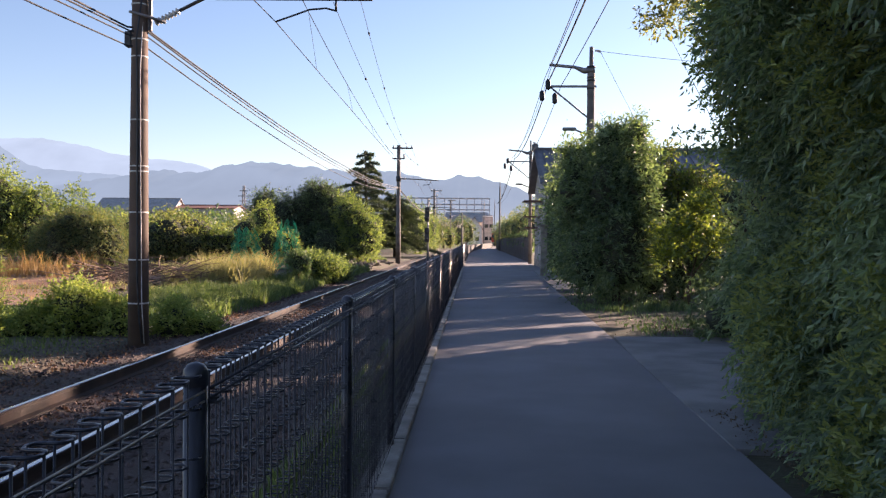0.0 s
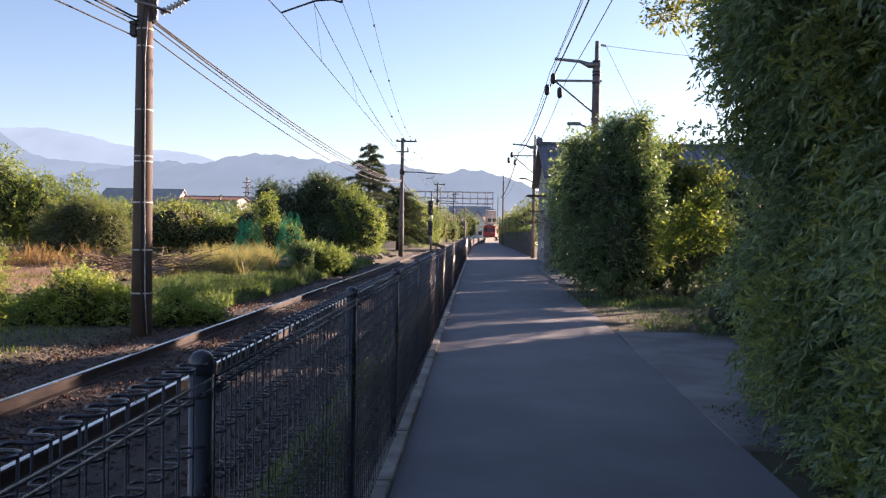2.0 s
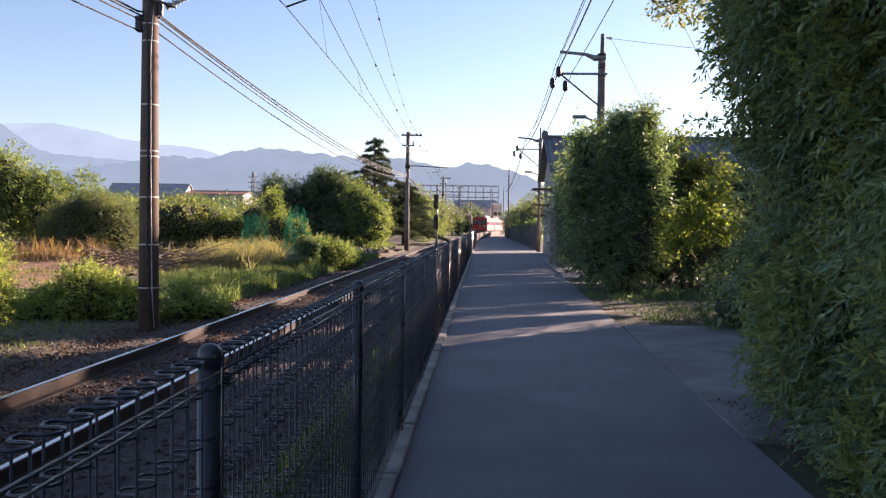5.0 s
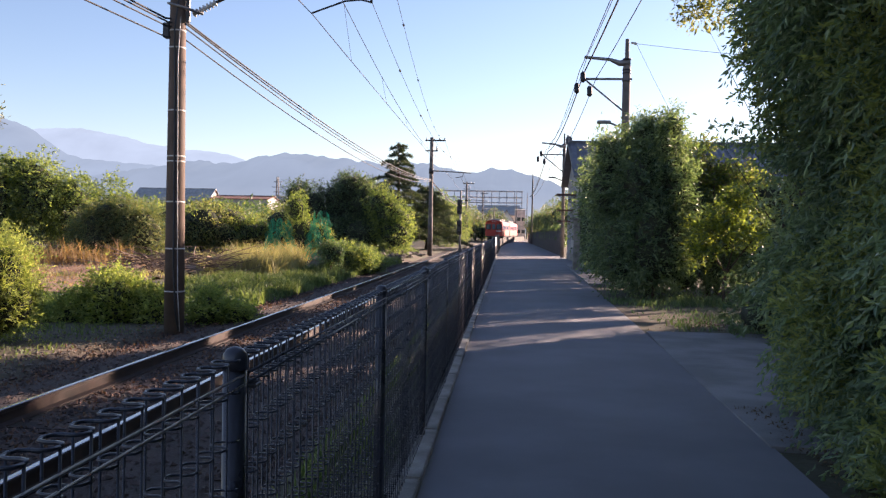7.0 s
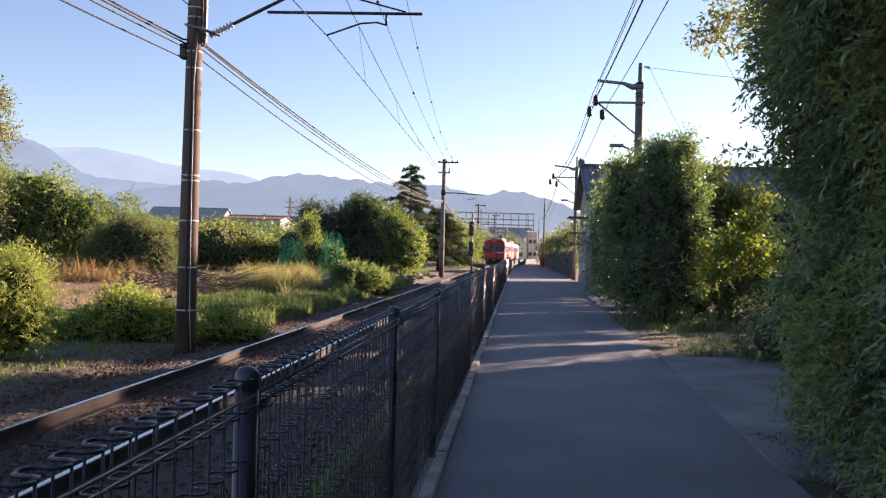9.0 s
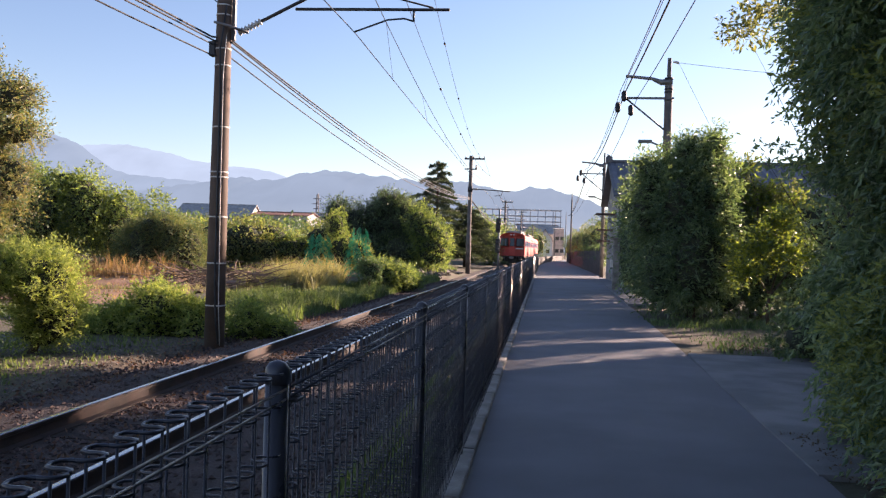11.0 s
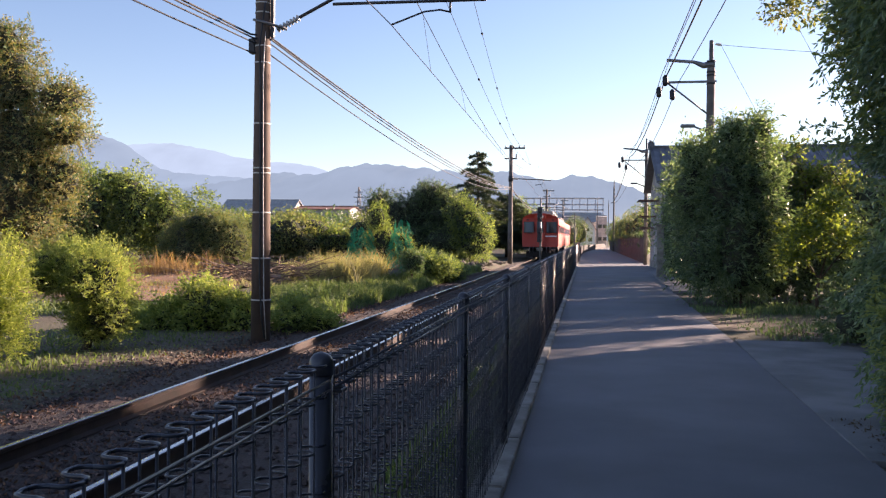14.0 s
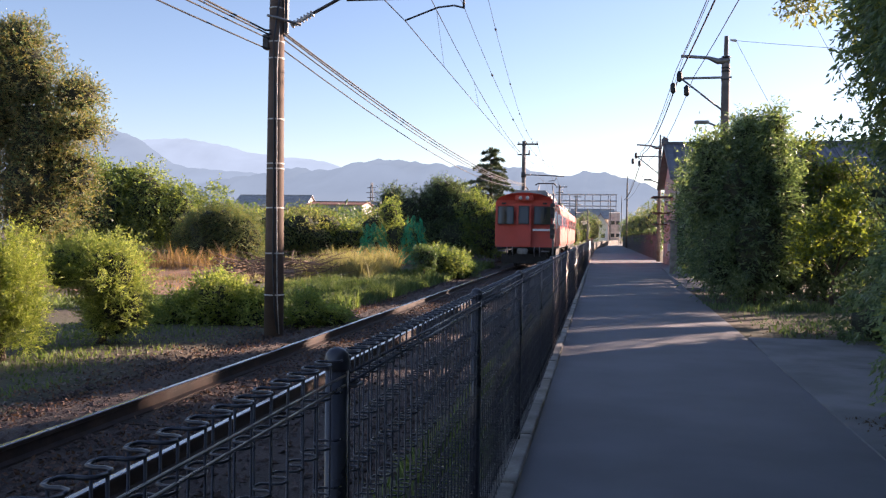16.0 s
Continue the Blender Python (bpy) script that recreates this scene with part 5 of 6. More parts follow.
shrub("bush", "dense rounded dark green bush catching sun on one side", "bush",
      [(-18.6, 37, 1.2, 1.2, 1.1, 1.35), (-17.3, 37, 1.3, 1.1, 1.1, 1.35), (-16.4, 36.8, 1.1, 0.9, 1.0, 1.3), (-18.0, 37, 1.9, 1.2, 1.0, 0.9), (-19.6, 37.4, 1.0, 0.8, 0.8, 1.1)],
      OLIVE_LEAF, 60000, 0.10, 51, 0.08, wide=0.3, low=-0.1, second=(BUSH_LEAF, 0.45), spray=(10, 0.35, 0.3, 0.4))
shrub("bush", "round light green vine bush by the track", "bush",
      [(-5.8, 30.3, 0.35, 0.62, 0.6, 0.58), (-5.3, 30.6, 0.3, 0.52, 0.6, 0.50), (-6.1, 31, 0.4, 0.5, 0.6, 0.55), (-5.0, 31.2, 0.1, 0.42, 0.5, 0.32)],
      VINE_LEAF, 26000, 0.075, 52, 0.04, wide=0.5, low=-0.14, second=(BUSH_LEAF, 0.45), spray=(7, 0.3, 0.15, 0.6))
shrub("small_shrub", "small dark ball shrub on a thin stake", "bush",
      [(-6.05, 28.8, 0.62, 0.40, 0.35, 0.40), (-6.2, 28.9, 0.75, 0.3, 0.3, 0.3)], BUSH_LEAF, 2500, 0.09, 53, 0.035, wide=0.45, low=-0.14)
# trees behind
shrub("tree", "dark broadleaf tree with a rounded crown behind the nets", "tree",
      [(-11.4, 48, 2.6, 1.3, 1.3, 1.6), (-9.7, 48.5, 2.9, 1.6, 1.4, 1.7), (-8.0, 48, 2.8, 1.5, 1.4, 1.7), (-9.0, 48.5, 4.0, 1.3, 1.2, 0.9), (-10.4, 47.5, 1.3, 1.9, 1.2, 1.2), (-8.0, 47.0, 1.3, 1.6, 1.2, 1.2), (-12.4, 48.4, 3.4, 0.8, 0.8, 1.0)],
      BUSH_LEAF, 60000, 0.125, 54, 0.14, wide=0.40, low=-0.1, second=(PINE_LEAF, 0.55), spray=(9, 0.60, 0.2, 0.5))
shrub("tree", "young yellow-green tree with upright shoots", "tree",
      [(-6.7, 46.5, 2.2, 1.0, 1.0, 1.3), (-6.3, 46.2, 1.3, 1.1, 1.0, 1.0), (-7.2, 46.4, 3.0, 0.7, 0.7, 0.8), (-5.9, 46.5, 2.0, 0.7, 0.7, 0.9)],
      VINE_LEAF, 9000, 0.17, 55, 0.08, wide=0.3, low=-0.1, spikes=160, second=(BUSH_LEAF, 0.35))


def conifer(at, h, seed, label):
    """A tall conifer: flat, drooping layers of boughs round one stem."""
    rng = np.random.default_rng(seed)
    top = thing("conifer", label, "tree", pose(*at, -0.1))
    part("trunk", tube([(0, 0, 0), (0.1, 0, h * 0.5), (0, 0, h)], [0.22, 0.14, 0.03], 8), BARK, top, smooth=True)
    P, D = [], []
    bm = bmesh.new()
    for i in range(62):
        z = h * (0.14 + 0.85 * (i / 62)) + rng.normal() * 0.06
        reach = 0.45 + 4.0 * max(0.0, 1 - z / h) ** 0.8
        reach *= rng.uniform(0.6, 1.15)
        a = i * 2.4 + rng.uniform(-0.4, 0.4)
        u = np.array([math.cos(a), math.sin(a), 0])
        tip = u * reach + [0, 0, z - 0.12 * reach]
        tube([(0, 0, z), tuple(u * reach * 0.5 + [0, 0, z + 0.05 * reach]), tuple(tip)], [0.05, 0.03, 0.01], 4, bm)
        n = int(330 * reach)
        s = rng.uniform(0.15, 1.05, n)
        side = np.array([-u[1], u[0], 0])
        q = u * (s * reach)[:, None] + side * (rng.normal(size=n) * 0.17 * reach * (1.15 - s * 0.7))[:, None]
        q[:, 2] += z + 0.10 * reach * np.sin(s * 3) - 0.12 * reach * s + rng.normal(size=n) * 0.055
        P.append(q), D.append(np.repeat(u[None], n, 0))
    part("bough", bm, BARK, top)
    part("crown", leaves_of("crown", np.concatenate(P), 0.22, PINE_LEAF, rng, 0.22, 0.1, np.concatenate(D)), None, top)
    return top


conifer((-9.2, 70), 9.1, 61, "tall dark conifer with layered drooping boughs")
conifer((-7.0, 74), 5.6, 62, "lower dark conifer beside the taller one")
shrub("bamboo_grove", "bright green feathery bamboo by the track", "bamboo",
      [(-7.2, 92, 3.8, 1.6, 1.5, 2.0), (-6.2, 96, 3.2, 1.3, 1.5, 2.0), (-5.9, 90, 1.3, 1.4, 1.2, 1.5), (-8.4, 91, 3.2, 1.2, 1.2, 2.4), (-5.2, 100, 2.6, 1.0, 1.3, 1.9)],
      VINE_LEAF, 24000, 0.20, 63, 0.06, wide=0.25, low=-0.1, spikes=90, second=(BUSH_LEAF, 0.5))
shrub("tree", "shaded thicket of dark trees behind the railway pole", "tree",
      [(-11.8, 82, 2.5, 2.0, 1.8, 2.6), (-13.5, 80, 3.0, 2.2, 2.0, 2.8), (-8.6, 104, 1.6, 1.4, 1.4, 1.9), (-15, 78, 2.4, 2.2, 1.8, 2.4)],
      HEDGE_LEAF, 12000, 0.26, 64, 0.14, wide=0.45, low=-0.1)
shrub("tree", "clump of green trees beyond the track's poles", "tree",
      [(-6.6, 116, 2.4, 1.6, 1.6, 2.4), (-7.0, 124, 3.4, 2.0, 2.0, 2.6), (-6.4, 140, 2.6, 2.0, 2.0, 3.2), (-7.0, 132, 4.0, 2.2, 2.0, 2.2), (-6.0, 158, 3.0, 2.4, 2.0, 3.0), (-3.6, 178, 3.0, 2.4, 2.0, 3.6), (-1.4, 196, 3.2, 2.2, 2.0, 3.8), (-4.6, 150, 1.8, 1.6, 1.6, 2.0)],
      BUSH_LEAF, 13000, 0.30, 65, 0.14, wide=0.45, low=-0.1, second=(OLIVE_LEAF, 0.4))
# vine-covered trees and the orchard
shrub("tree", "vine-covered trees with soft green humps", "tree",
      [(-25.5, 39, 2.6, 1.6, 1.5, 2.4), (-23.6, 40, 3.0, 1.4, 1.4, 2.0), (-22.2, 41, 2.4, 1.3, 1.3, 1.9), (-26.8, 40.5, 3.3, 1.6, 1.4, 2.0), (-21.0, 43, 2.0, 1.4, 1.3, 1.8), (-28.2, 39, 2.2, 1.6, 1.4, 2.2), (-24.6, 40.2, 4.3, 0.9, 0.9, 0.7)],
      VINE_LEAF, 84000, 0.115, 71, 0.12, wide=0.60, low=-0.1, second=(BUSH_LEAF, 0.25), spray=(7, 0.50, 0.5, 0.1))
shrub("tree", "tall broadleaf tree with reddish brown-green foliage", "tree",
      [(-18.8, 25, 2.6, 1.6, 1.5, 1.9), (-18.9, 25.2, 4.6, 1.4, 1.3, 1.6), (-19.2, 25, 6.6, 1.3, 1.2, 1.4), (-17.3, 25.1, 4.9, 1.0, 0.9, 0.55), (-17.4, 25.2, 6.0, 0.95, 0.9, 0.75), (-20.4, 24.5, 5.2, 1.4, 1.3, 2.0), (-19.5, 25, 7.9, 0.9, 0.8, 0.8), (-17.5, 25.2, 3.3, 0.9, 0.8, 1.0), (-20.6, 24.6, 7.2, 1.2, 1.2, 1.2)],
      TREE_LEAF, 90000, 0.105, 72, 0.17, wide=0.42, low=-0.1, shell=0.5, second=(BUSH_LEAF, 0.35), spray=(10, 0.45, 0.1, 0.3))
rng = np.random.default_rng(73)
for i in range(22):
    y = rng.uniform(44, 78)
    x = -12.5 - rng.uniform(0, 0.36) * y - (y - 44) * 0.05
    h = rng.uniform(1.5, 2.6)
    shrub("orchard_tree", "low leafy orchard tree in the field", "tree",
          [(x + rng.normal() * 0.8, y + rng.normal() * 0.6, h * 0.62, 1.3, 1.2, h * 0.5) for _ in range(4)],
          OLIVE_LEAF if i % 3 else VINE_LEAF, 3600, 0.20, 200 + i, 0.07, "orchard trees", wide=0.45, low=-0.1, spikes=20, second=(BUSH_LEAF, 0.35))
for i in range(10):
    x = -36 + i * 2.9 + rng.normal() * 0.4
    y = 56 + rng.uniform(-6, 6)
    shrub("orchard_tree", "low leafy orchard tree in the field", "tree",
          [(x + rng.normal() * 0.9, y + rng.normal() * 0.6, 1.6, 1.6, 1.3, 1.5) for _ in range(4)],
          OLIVE_LEAF, 4200, 0.20, 300 + i, 0.07, "orchard trees", wide=0.45, low=-0.1, second=(VINE_LEAF, 0.3))
# far belts of trees
rng = np.random.default_rng(74)
L = []
for i in range(90):
    y = rng.uniform(95, 190)
    x = rng.uniform(-0.62, -0.09) * y
    L.append((x, y, 2.0, rng.uniform(2, 4), 2.5, rng.uniform(2.4, 2.0 + y / 55)))
q, d = blob_points(L, 46000, rng, 0.3, -0.1)
tagged(new("far_trees", leaves_of("far_trees", q, 0.5, BUSH_LEAF, rng, 0.6, out=d)), "belt of distant green trees across the fields", "trees", kind="stuff")
# right side, far along the lane
shrub("bush", "sunlit rounded garden trees above a dark fence", "bush",
      [(5.2, 72, 2.6, 1.0, 2.0, 1.2), (4.9, 80, 2.7, 1.1, 2.0, 1.6), (4.7, 90, 2.7, 1.1, 2.4, 1.7), (6.0, 88, 3.6, 1.6, 2.2, 1.9), (4.6, 104, 2.8, 1.2, 3.0, 1.8), (6.4, 84, 3.4, 1.3, 2.2, 1.9), (4.5, 122, 2.6, 1.2, 3.5, 2.0), (4.5, 139, 2.4, 1.3, 3.5, 2.2)],
      OLIVE_LEAF, 22000, 0.17, 81, 0.1, wide=0.45, low=-0.05, second=(BUSH_LEAF, 0.65))

# ---- green nets over young trees ----
def net(at, w, h, seed, label):
    rng = np.random.default_rng(seed)
    bm = bmesh.new()
    rows = []
    nx, nz = 16, 14
    for j in range(nz + 1):
        row = []
        for i in range(nx + 1):
            a = math.pi * 1.25 * (i / nx - 0.5)
            s = 1 - 0.55 * (j / nz) ** 1.5
            r = w * s * (1 + 0.26 * math.sin(i * 1.9 + j * 0.9) + rng.normal() * 0.08)
            row.append(bm.verts.new((at[0] + r * math.sin(a), at[1] - r * math.cos(a) * 0.7, ground_z(at[0], at[1]) + h * j / nz * (1 + 0.10 * math.sin(i * 0.9)))))
        rows.append(row)
    keep = lambda i, j: math.sin(i * 1.3 + j * 0.8) + rng.normal() * 0.6 > -0.9
    for j in range(nz):
        for i in range(nx):
            if keep(i, j):
                bm.faces.new((rows[j][i], rows[j][i + 1], rows[j + 1][i + 1], rows[j + 1][i]))
    bmesh.ops.subdivide_edges(bm, edges=bm.edges[:], cuts=2, use_grid_fill=True)
    bmesh.ops.wireframe(bm, faces=bm.faces[:], thickness=0.015, use_replace=True, use_even_offset=True)
    return tagged(part("garden_net", bm, NET, None), label, "net", "garden nets")


net((-10.5, 38), 0.75, 1.9, 91, "green plant net draped over a young tree")
net((-8.6, 38), 0.62, 2.1, 92, "green plant net gathered to a peak")
shrub("young_tree", "young yellow-green tree between the nets", "tree",
      [(-9.6, 38.6, 1.2, 0.8, 0.6, 1.0), (-9.9, 38.6, 2.4, 0.5, 0.5, 0.8), (-8.6, 38.5, 1.1, 0.5, 0.5, 0.8)], VINE_LEAF, 5000, 0.12, 93, 0.05, wide=0.35, low=-0.1, spikes=30)


# ---- houses ----
def house(at, w, d, eave, ridge, walls, roof, label, windows=(), along="x", over=0.5, turn=0.0):
    """A gabled house: walls with thickness, a two-sided roof, windows set in frames on the front."""
    top = thing("house", label, "house", pose(at[0], at[1], -0.12, 0, 0, turn))
    bm = box(0, w, 0, d, 0, eave)
    if along == "x":
        for x in (0.0, w):
            join(bm, prism([(0, eave), (d, eave), (d / 2, ridge)], -0.001, 0.001), Matrix.Translation((x, 0, 0)) @ Matrix.Rotation(radians(90), 4, "Z"))
    else:
        prism([(0, eave), (w, eave), (w / 2, ridge)], 0, d, bm)
    part("wall", bm, walls, top)
    bm = bmesh.new()
    k = (ridge - eave) / ((d if along == "x" else w) / 2)
    half = (d if along == "x" else w) / 2
    for s in (-1, 1):
        prof = [(half + s * (half + over), eave - k * over), (half + s * (half + over), eave - k * over + 0.16), (half, ridge + 0.18), (half, ridge + 0.02)]
        r = prism(prof, -over, (w if along == "x" else d) + over)
        if along == "x":
            r.transform(Matrix(((0, 1, 0, 0), (1, 0, 0, 0), (0, 0, 1, 0), (0, 0, 0, 1))))
        join(bm, r)
    rf = part("roof", bm, roof, top)
    cap = box(half - 0.15, half + 0.15, -over, (w if along == "x" else d) + over, ridge + 0.1, ridge + 0.34, 0.05)
    if along == "x":
        cap.transform(Matrix(((0, 1, 0, 0), (1, 0, 0, 0), (0, 0, 1, 0), (0, 0, 0, 1))))
    part("ridge_cap", cap, roof, rf)
    for x0, z0, ww, hh in windows:
        f = part("window_frame", box(x0, x0 + ww, -0.05, 0.02, z0, z0 + hh, 0.01), STEEL, top)
        part("pane", box(x0 + 0.06, x0 + ww - 0.06, -0.06, -0.045, z0 + 0.06, z0 + hh - 0.06), GLASS, f)
    return top


NEAR = 0.68
main = house((5.5 * NEAR, 62.0 * NEAR), 17.5, 12.6, 6.1, 8.95, GREYWALL, ROOFTILE, "old tiled house with grey walls beyond the yard", ((3.4, 1.4, 2.4, 1.8), (9.8, 1.4, 2.4, 1.8), (3.4, 4.2, 2.4, 1.2), (9.8, 4.2, 2.4, 1.2)), "x", 0.6)
main.matrix_basis = pose(5.5 * NEAR, 62.0 * NEAR, 0.36) @ Matrix.Diagonal((NEAR, NEAR, NEAR, 1))
# rows of tiles on the slope towards the yard
_t = finish(prism([(-0.25, 0), (-0.11, 0.06), (0.11, 0.02), (0.25, 0.0), (0.25, -0.03), (-0.25, -0.03)], 0, 0.72), "tile", ROOFTILE)
_k = math.atan2(8.95 - 6.1, 6.3)
for j in range(9):
    for i in range(33):
        part("tile", _t, None, main, at=Matrix.Translation((-0.3 + i * 0.55, 0.05 + j * 0.735 * math.cos(_k), 6.1 + 0.20 + j * 0.735 * math.sin(_k))) @ Matrix.Rotation(_k, 4, "X"))
part("foundation", box(-0.03, 17.53, -0.03, 12.63, -0.85, 0.06), KERB, main, "grey concrete base")
part("gable_end_tile", box(-0.75, -0.25, 5.95, 6.65, 8.95, 9.6, 0.08), ROOFTILE, main, "stacked ridge end tile")
part("downpipe", tube([(-0.08, 0.1, 0.1), (-0.08, 0.1, 5.6), (-0.4, -0.1, 5.9)], 0.05, 8), STEEL, main, smooth=True)
part("gutter", tube([(-0.5, -0.6, 5.82), (18.0, -0.6, 5.82)], 0.07, 8), STEEL, main, smooth=True)
for y, z, w in ((44.9, 3.6, 1.0), (46.6, 2.8, 0.8), (48.3, 2.2, 0.7)):
    aw = thing("awning", "small rusty metal awning on the house side", "awning", pose(5.5 * NEAR - 0.03, y, 0), "awnings")
    part("sheet", box(-w, 0.05, 0, 1.5, z, z + 0.06, 0.01), RUST_WALL, aw)
    part("stay", tube([(-w * 0.9, 0.8, z), (0.03, 0.8, z - 0.5)], 0.03, 5), STEEL, aw)
gate = thing("gate_post", "square concrete gate post at the yard entrance", "post", pose(2.88, 34.0, -0.05))
part("shaft", box(-0.13, 0.13, -0.13, 0.13, 0, 2.1, 0.015), KERB, gate)
part("cap", box(-0.17, 0.17, -0.17, 0.17, 2.1, 2.2, 0.015), KERB, gate)
box_thing = thing("meter_box", "small white box on the gate post", "box", pose(2.73, 33.9, 0.95))
part("case", box(-0.08, 0.02, -0.10, 0.10, 0, 0.3, 0.01), WHITE, box_thing)

# the dark boarded fence further along the lane
bf = thing("board_fence", "dark weathered board fence with hedge above", "fence")
_bd = finish(box(-0.02, 0.02, 0.01, 0.29, 0, 1.75, 0.004), "board", TIMBER_WALL)
for i in range(275):
    y = 56 + i * 0.3
    part("board", _bd, None, bf, at=pose(3.80, y, -0.05 + 0.04 * math.sin(i * 1.7)))
for i in range(28):
    part("post", box(3.83, 3.95, 56 + i * 3, 56.12 + i * 3, -0.05, 1.9, 0.01), TIMBER_WALL, bf)
shrub("bush", "dark creeper over the board fence", "bush",
      [(4.25, 62 + i * 4.5, 1.35, 0.4, 1.6, 0.7) for i in range(8)], BUSH_LEAF, 9000, 0.15, 83, 0.03, wide=0.5, low=-0.05)

house((-2.0, 262), 4.6, 10, 5.4, 8.6, WHITE, ROOFTILE_RED, "pale gabled house beyond the bend of the track", ((0.6, 1.2, 1.2, 1.2), (2.6, 1.2, 1.2, 1.2), (1.7, 4.4, 1.2, 1.0)), "y")
house((3.1, 275), 3.4, 12, 9.2, 9.6, PLASTER, GREYWALL, "pale flat-fronted block beyond the bend", ((0.6, 1.5, 1.2, 1.2), (2.2, 1.5, 1.2, 1.2), (0.6, 5.6, 1.2, 1.2), (2.2, 5.6, 1.2, 1.2)), "x", 0.1)
house((-9.5, 290), 14, 10, 8.0, 11.0, PLASTER, GREYWALL, "pale grey roofed building behind the bend", (), "x")
# The next two roofs take the paler wall grey to stand for haze.
house((-116, 250), 24, 12, 10.0, 13.5, GREYWALL, GREYWALL, "low farmhouse with a grey tiled roof across the fields", ((3, 7.5, 3, 1.6), (9, 7.5, 3, 1.6), (15, 7.5, 3, 1.6)), "x")
house((-94, 262), 22, 10, 9.0, 12.0, GREYWALL, GREYWALL, "house with a grey roof across the fields", ((5, 7.0, 3, 1.6),), "x")
house((-91, 250), 18, 12, 10.5, 11.4, GREYWALL, ROOFTILE_RED, "long building with a reddish brown roof", ((1, 8, 3, 1.4), (6, 8, 3, 1.4), (11, 8, 3, 1.4)), "x", 0.6)

# a tall frame building far behind the bend
fr = thing("frame_building", "large pale hazy frame building beyond the houses", "building", pose(-26, 320, 0))
for i in range(12):
    part("column", box(i * 2.9, i * 2.9 + 0.35, 0, 0.35, 0, 17.4), HAZE_FRAME, fr)
for z in (9, 11, 13, 15, 17.4):
    part("deck", box(-0.3, 32.4, -0.1, 6, z, z + 0.3), HAZE_FRAME, fr)

# lattice mast across the fields
mast = thing("lattice_mast", "slender steel transmission mast across the fields", "mast", pose(-84, 300, 0))
for sx, sy in ((-1, -1), (1, -1), (1, 1), (-1, 1)):
    part("leg", tube([(sx * 0.9, sy * 0.9, 0), (sx * 0.25, sy * 0.25, 20.5)], 0.12, 5), DARKSTEEL, mast)
for i in range(10):
    z0, z1 = i * 2.0, i * 2.0 + 2.0
    w0, w1 = 0.9 - 0.65 * z0 / 20.5, 0.9 - 0.65 * z1 / 20.5
    part("brace", tube([(-w0, -w0, z0), (w1, -w1, z1)], 0.06, 4), DARKSTEEL, mast)
for z, l in ((18.5, 1.6), (16.6, 2.0), (14.8, 1.6)):
    part("crossarm", box(-l, l, -0.1, 0.1, z, z + 0.25), DARKSTEEL, mast)


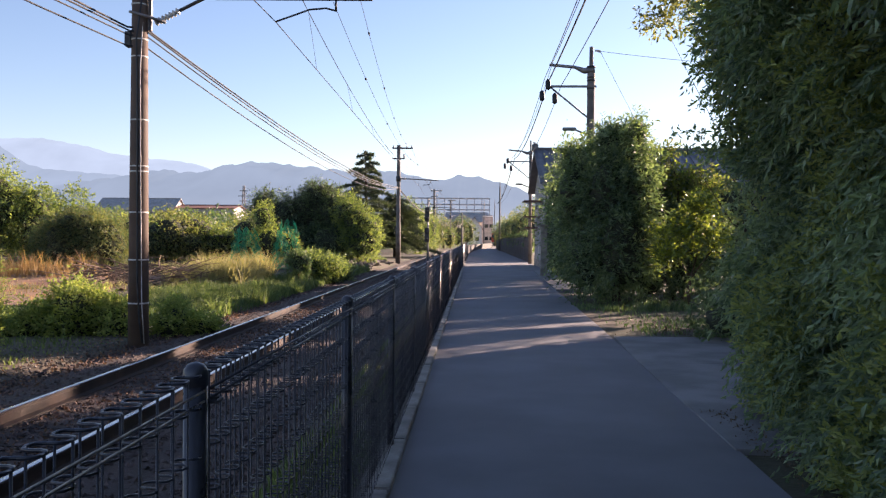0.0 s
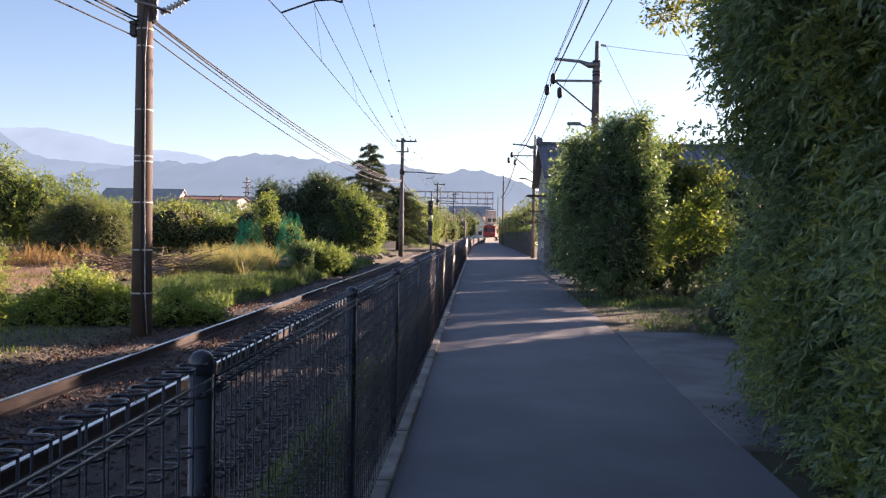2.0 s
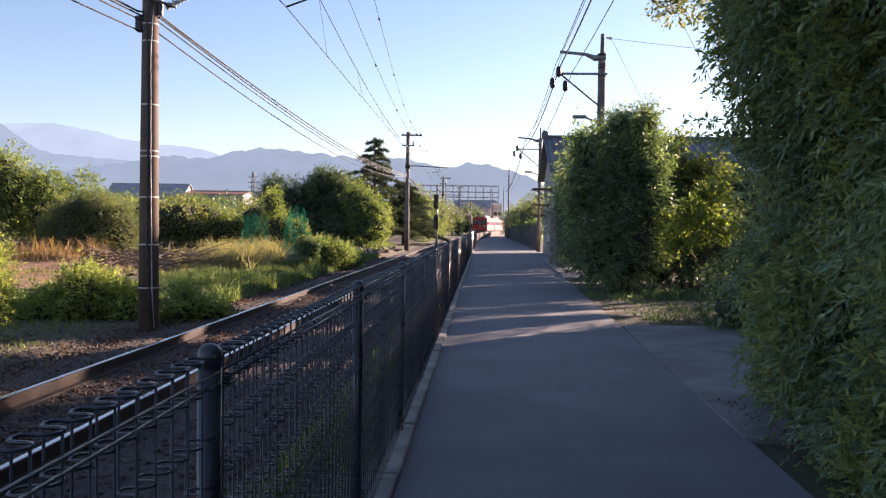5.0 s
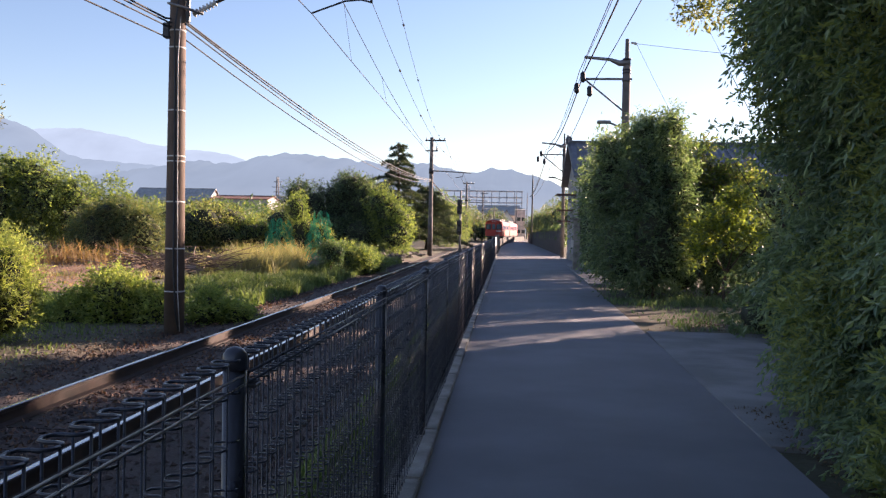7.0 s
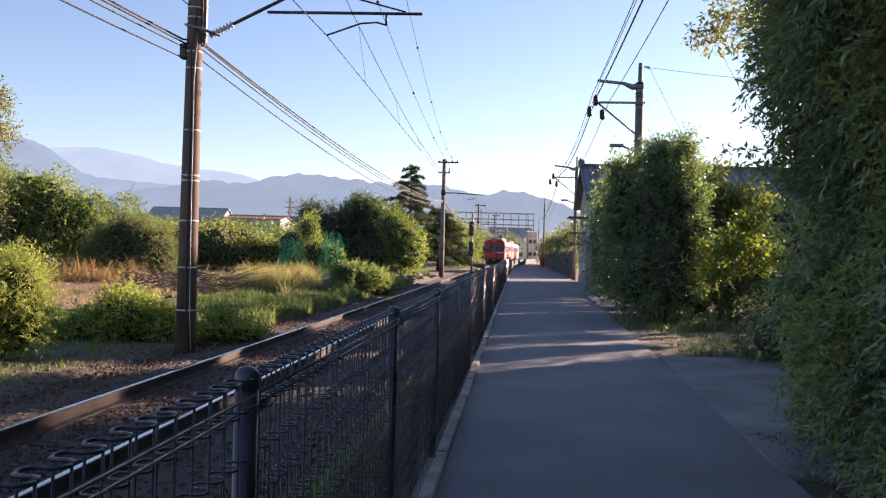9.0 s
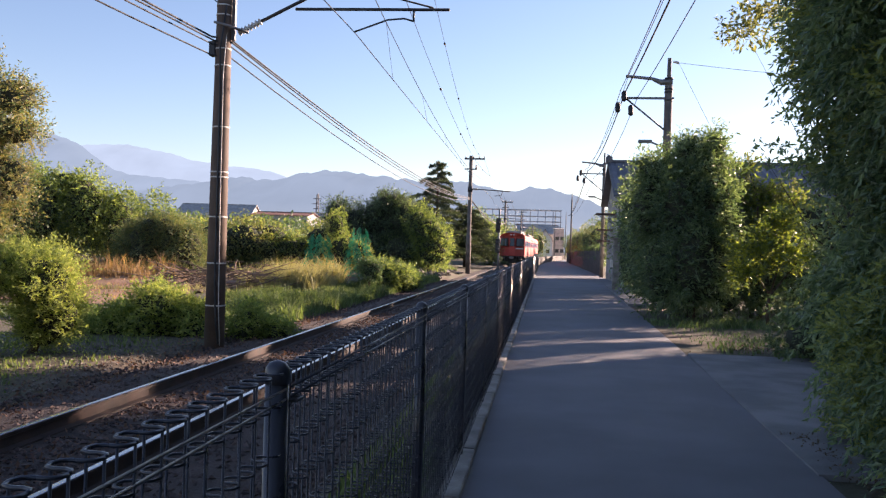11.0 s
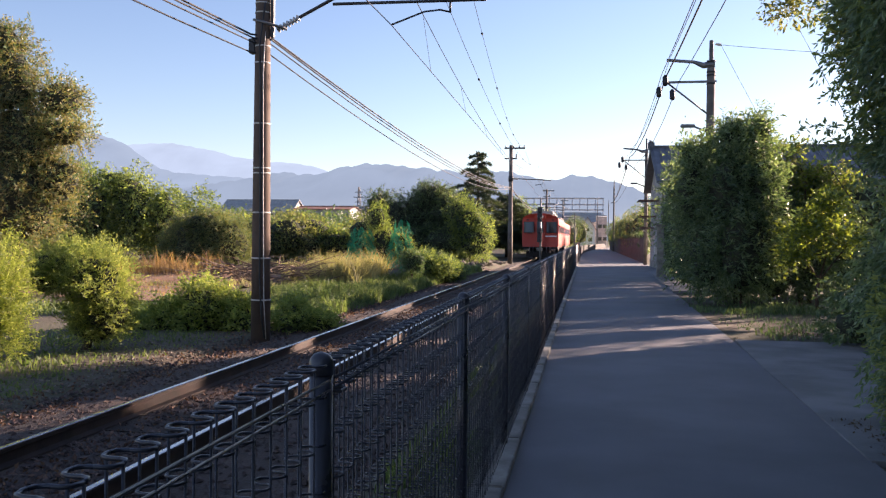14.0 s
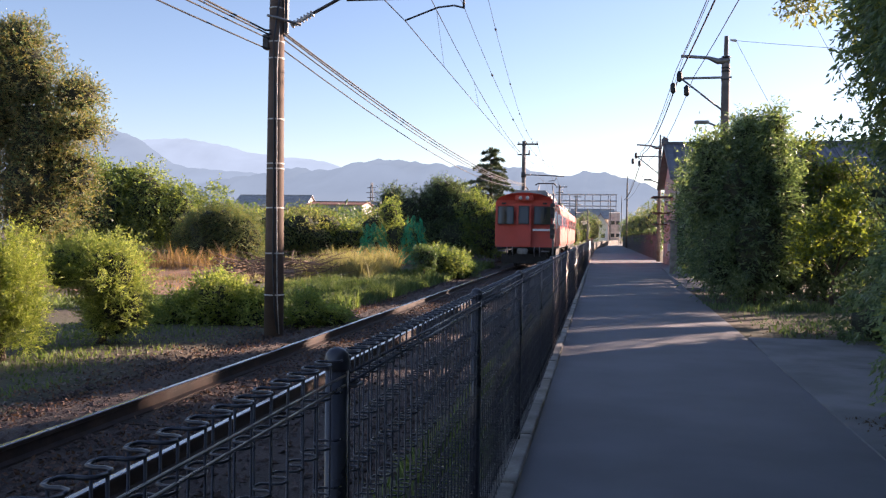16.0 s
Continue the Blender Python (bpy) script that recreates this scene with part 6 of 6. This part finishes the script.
# ---- hills ----
def ridge(name, label, dist, crest_line, mat, seed, thick=500, wood=0.0008):
    """A range of hills across the view: crest_line gives pairs of bearing (sideways over ahead) and rise, in hundredths."""
    rng = np.random.default_rng(seed)
    a = np.array(crest_line[0::2]) / 100
    e = np.array(crest_line[1::2]) / 100 + 0.0028
    u = np.linspace(a[0], a[-1], 700)
    fr = rng.normal(size=24) / (1.0 + np.arange(24)) ** 0.5
    ph = rng.uniform(0, 6.28, 24)
    rough = sum(fr[k] * np.sin(u * (40 + 23 * k) + ph[k]) for k in range(24))
    soft = np.convolve(np.pad(np.interp(u, a, e), 6, "edge"), np.ones(13) / 13, "valid")
    crest = np.maximum(soft + rough * wood, 0.001) * dist
    v, f = [], []
    levels = ((0.0, -0.02), (0.28, 0.42), (0.6, 0.78), (0.85, 0.94), (1.0, 1.0), (1.4, 0.5), (1.8, -0.02))
    for t, g in levels:
        wob = 0.10 * np.sin(u * 40 + t * 9) * (0 < t < 1)
        d = dist + thick * (t - 1.0)
        v.append(np.stack([u * dist, np.full_like(u, d), crest * np.clip(g + wob * g * (1 - g) * 4, -0.02, 1)], 1))
    n = len(u)
    for r in range(len(levels) - 1):
        i = np.arange(n - 1)[:, None] + r * n
        f.append(i + np.array([0, 1, n + 1, n]))
    ob = new(name, mesh_of(name, np.concatenate(v), np.concatenate(f), mat, True))
    return tagged(ob, label, "hills", kind="structure")


# Haze is put in as emission on the hills' surface, paler for farther ranges.
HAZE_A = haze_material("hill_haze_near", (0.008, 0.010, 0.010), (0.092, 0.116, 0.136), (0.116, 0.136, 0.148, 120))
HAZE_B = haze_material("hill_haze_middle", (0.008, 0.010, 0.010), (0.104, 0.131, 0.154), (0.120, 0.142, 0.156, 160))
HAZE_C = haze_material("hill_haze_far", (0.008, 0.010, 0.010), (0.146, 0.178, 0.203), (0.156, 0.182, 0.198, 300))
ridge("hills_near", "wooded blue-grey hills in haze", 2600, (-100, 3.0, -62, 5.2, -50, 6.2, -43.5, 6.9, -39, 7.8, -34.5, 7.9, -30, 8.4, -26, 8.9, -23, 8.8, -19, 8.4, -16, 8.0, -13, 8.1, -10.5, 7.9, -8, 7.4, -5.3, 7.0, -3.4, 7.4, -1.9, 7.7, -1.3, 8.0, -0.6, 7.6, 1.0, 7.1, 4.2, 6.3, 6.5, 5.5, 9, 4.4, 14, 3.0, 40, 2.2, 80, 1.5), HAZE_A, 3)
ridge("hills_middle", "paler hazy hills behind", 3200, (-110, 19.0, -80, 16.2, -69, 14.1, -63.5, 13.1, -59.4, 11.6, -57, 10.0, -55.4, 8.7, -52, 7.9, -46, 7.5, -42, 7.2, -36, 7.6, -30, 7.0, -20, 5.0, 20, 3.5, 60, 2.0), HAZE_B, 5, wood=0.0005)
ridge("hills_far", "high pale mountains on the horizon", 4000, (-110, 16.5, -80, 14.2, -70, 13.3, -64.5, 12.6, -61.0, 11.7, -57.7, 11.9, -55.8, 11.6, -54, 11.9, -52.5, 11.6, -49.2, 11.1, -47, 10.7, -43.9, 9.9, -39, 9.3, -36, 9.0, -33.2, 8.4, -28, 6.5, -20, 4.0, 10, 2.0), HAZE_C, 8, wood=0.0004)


def motions():
    walk(car_a, car_rows(0.0))
    walk(car_b, car_rows(CAR + 0.5))


motions()
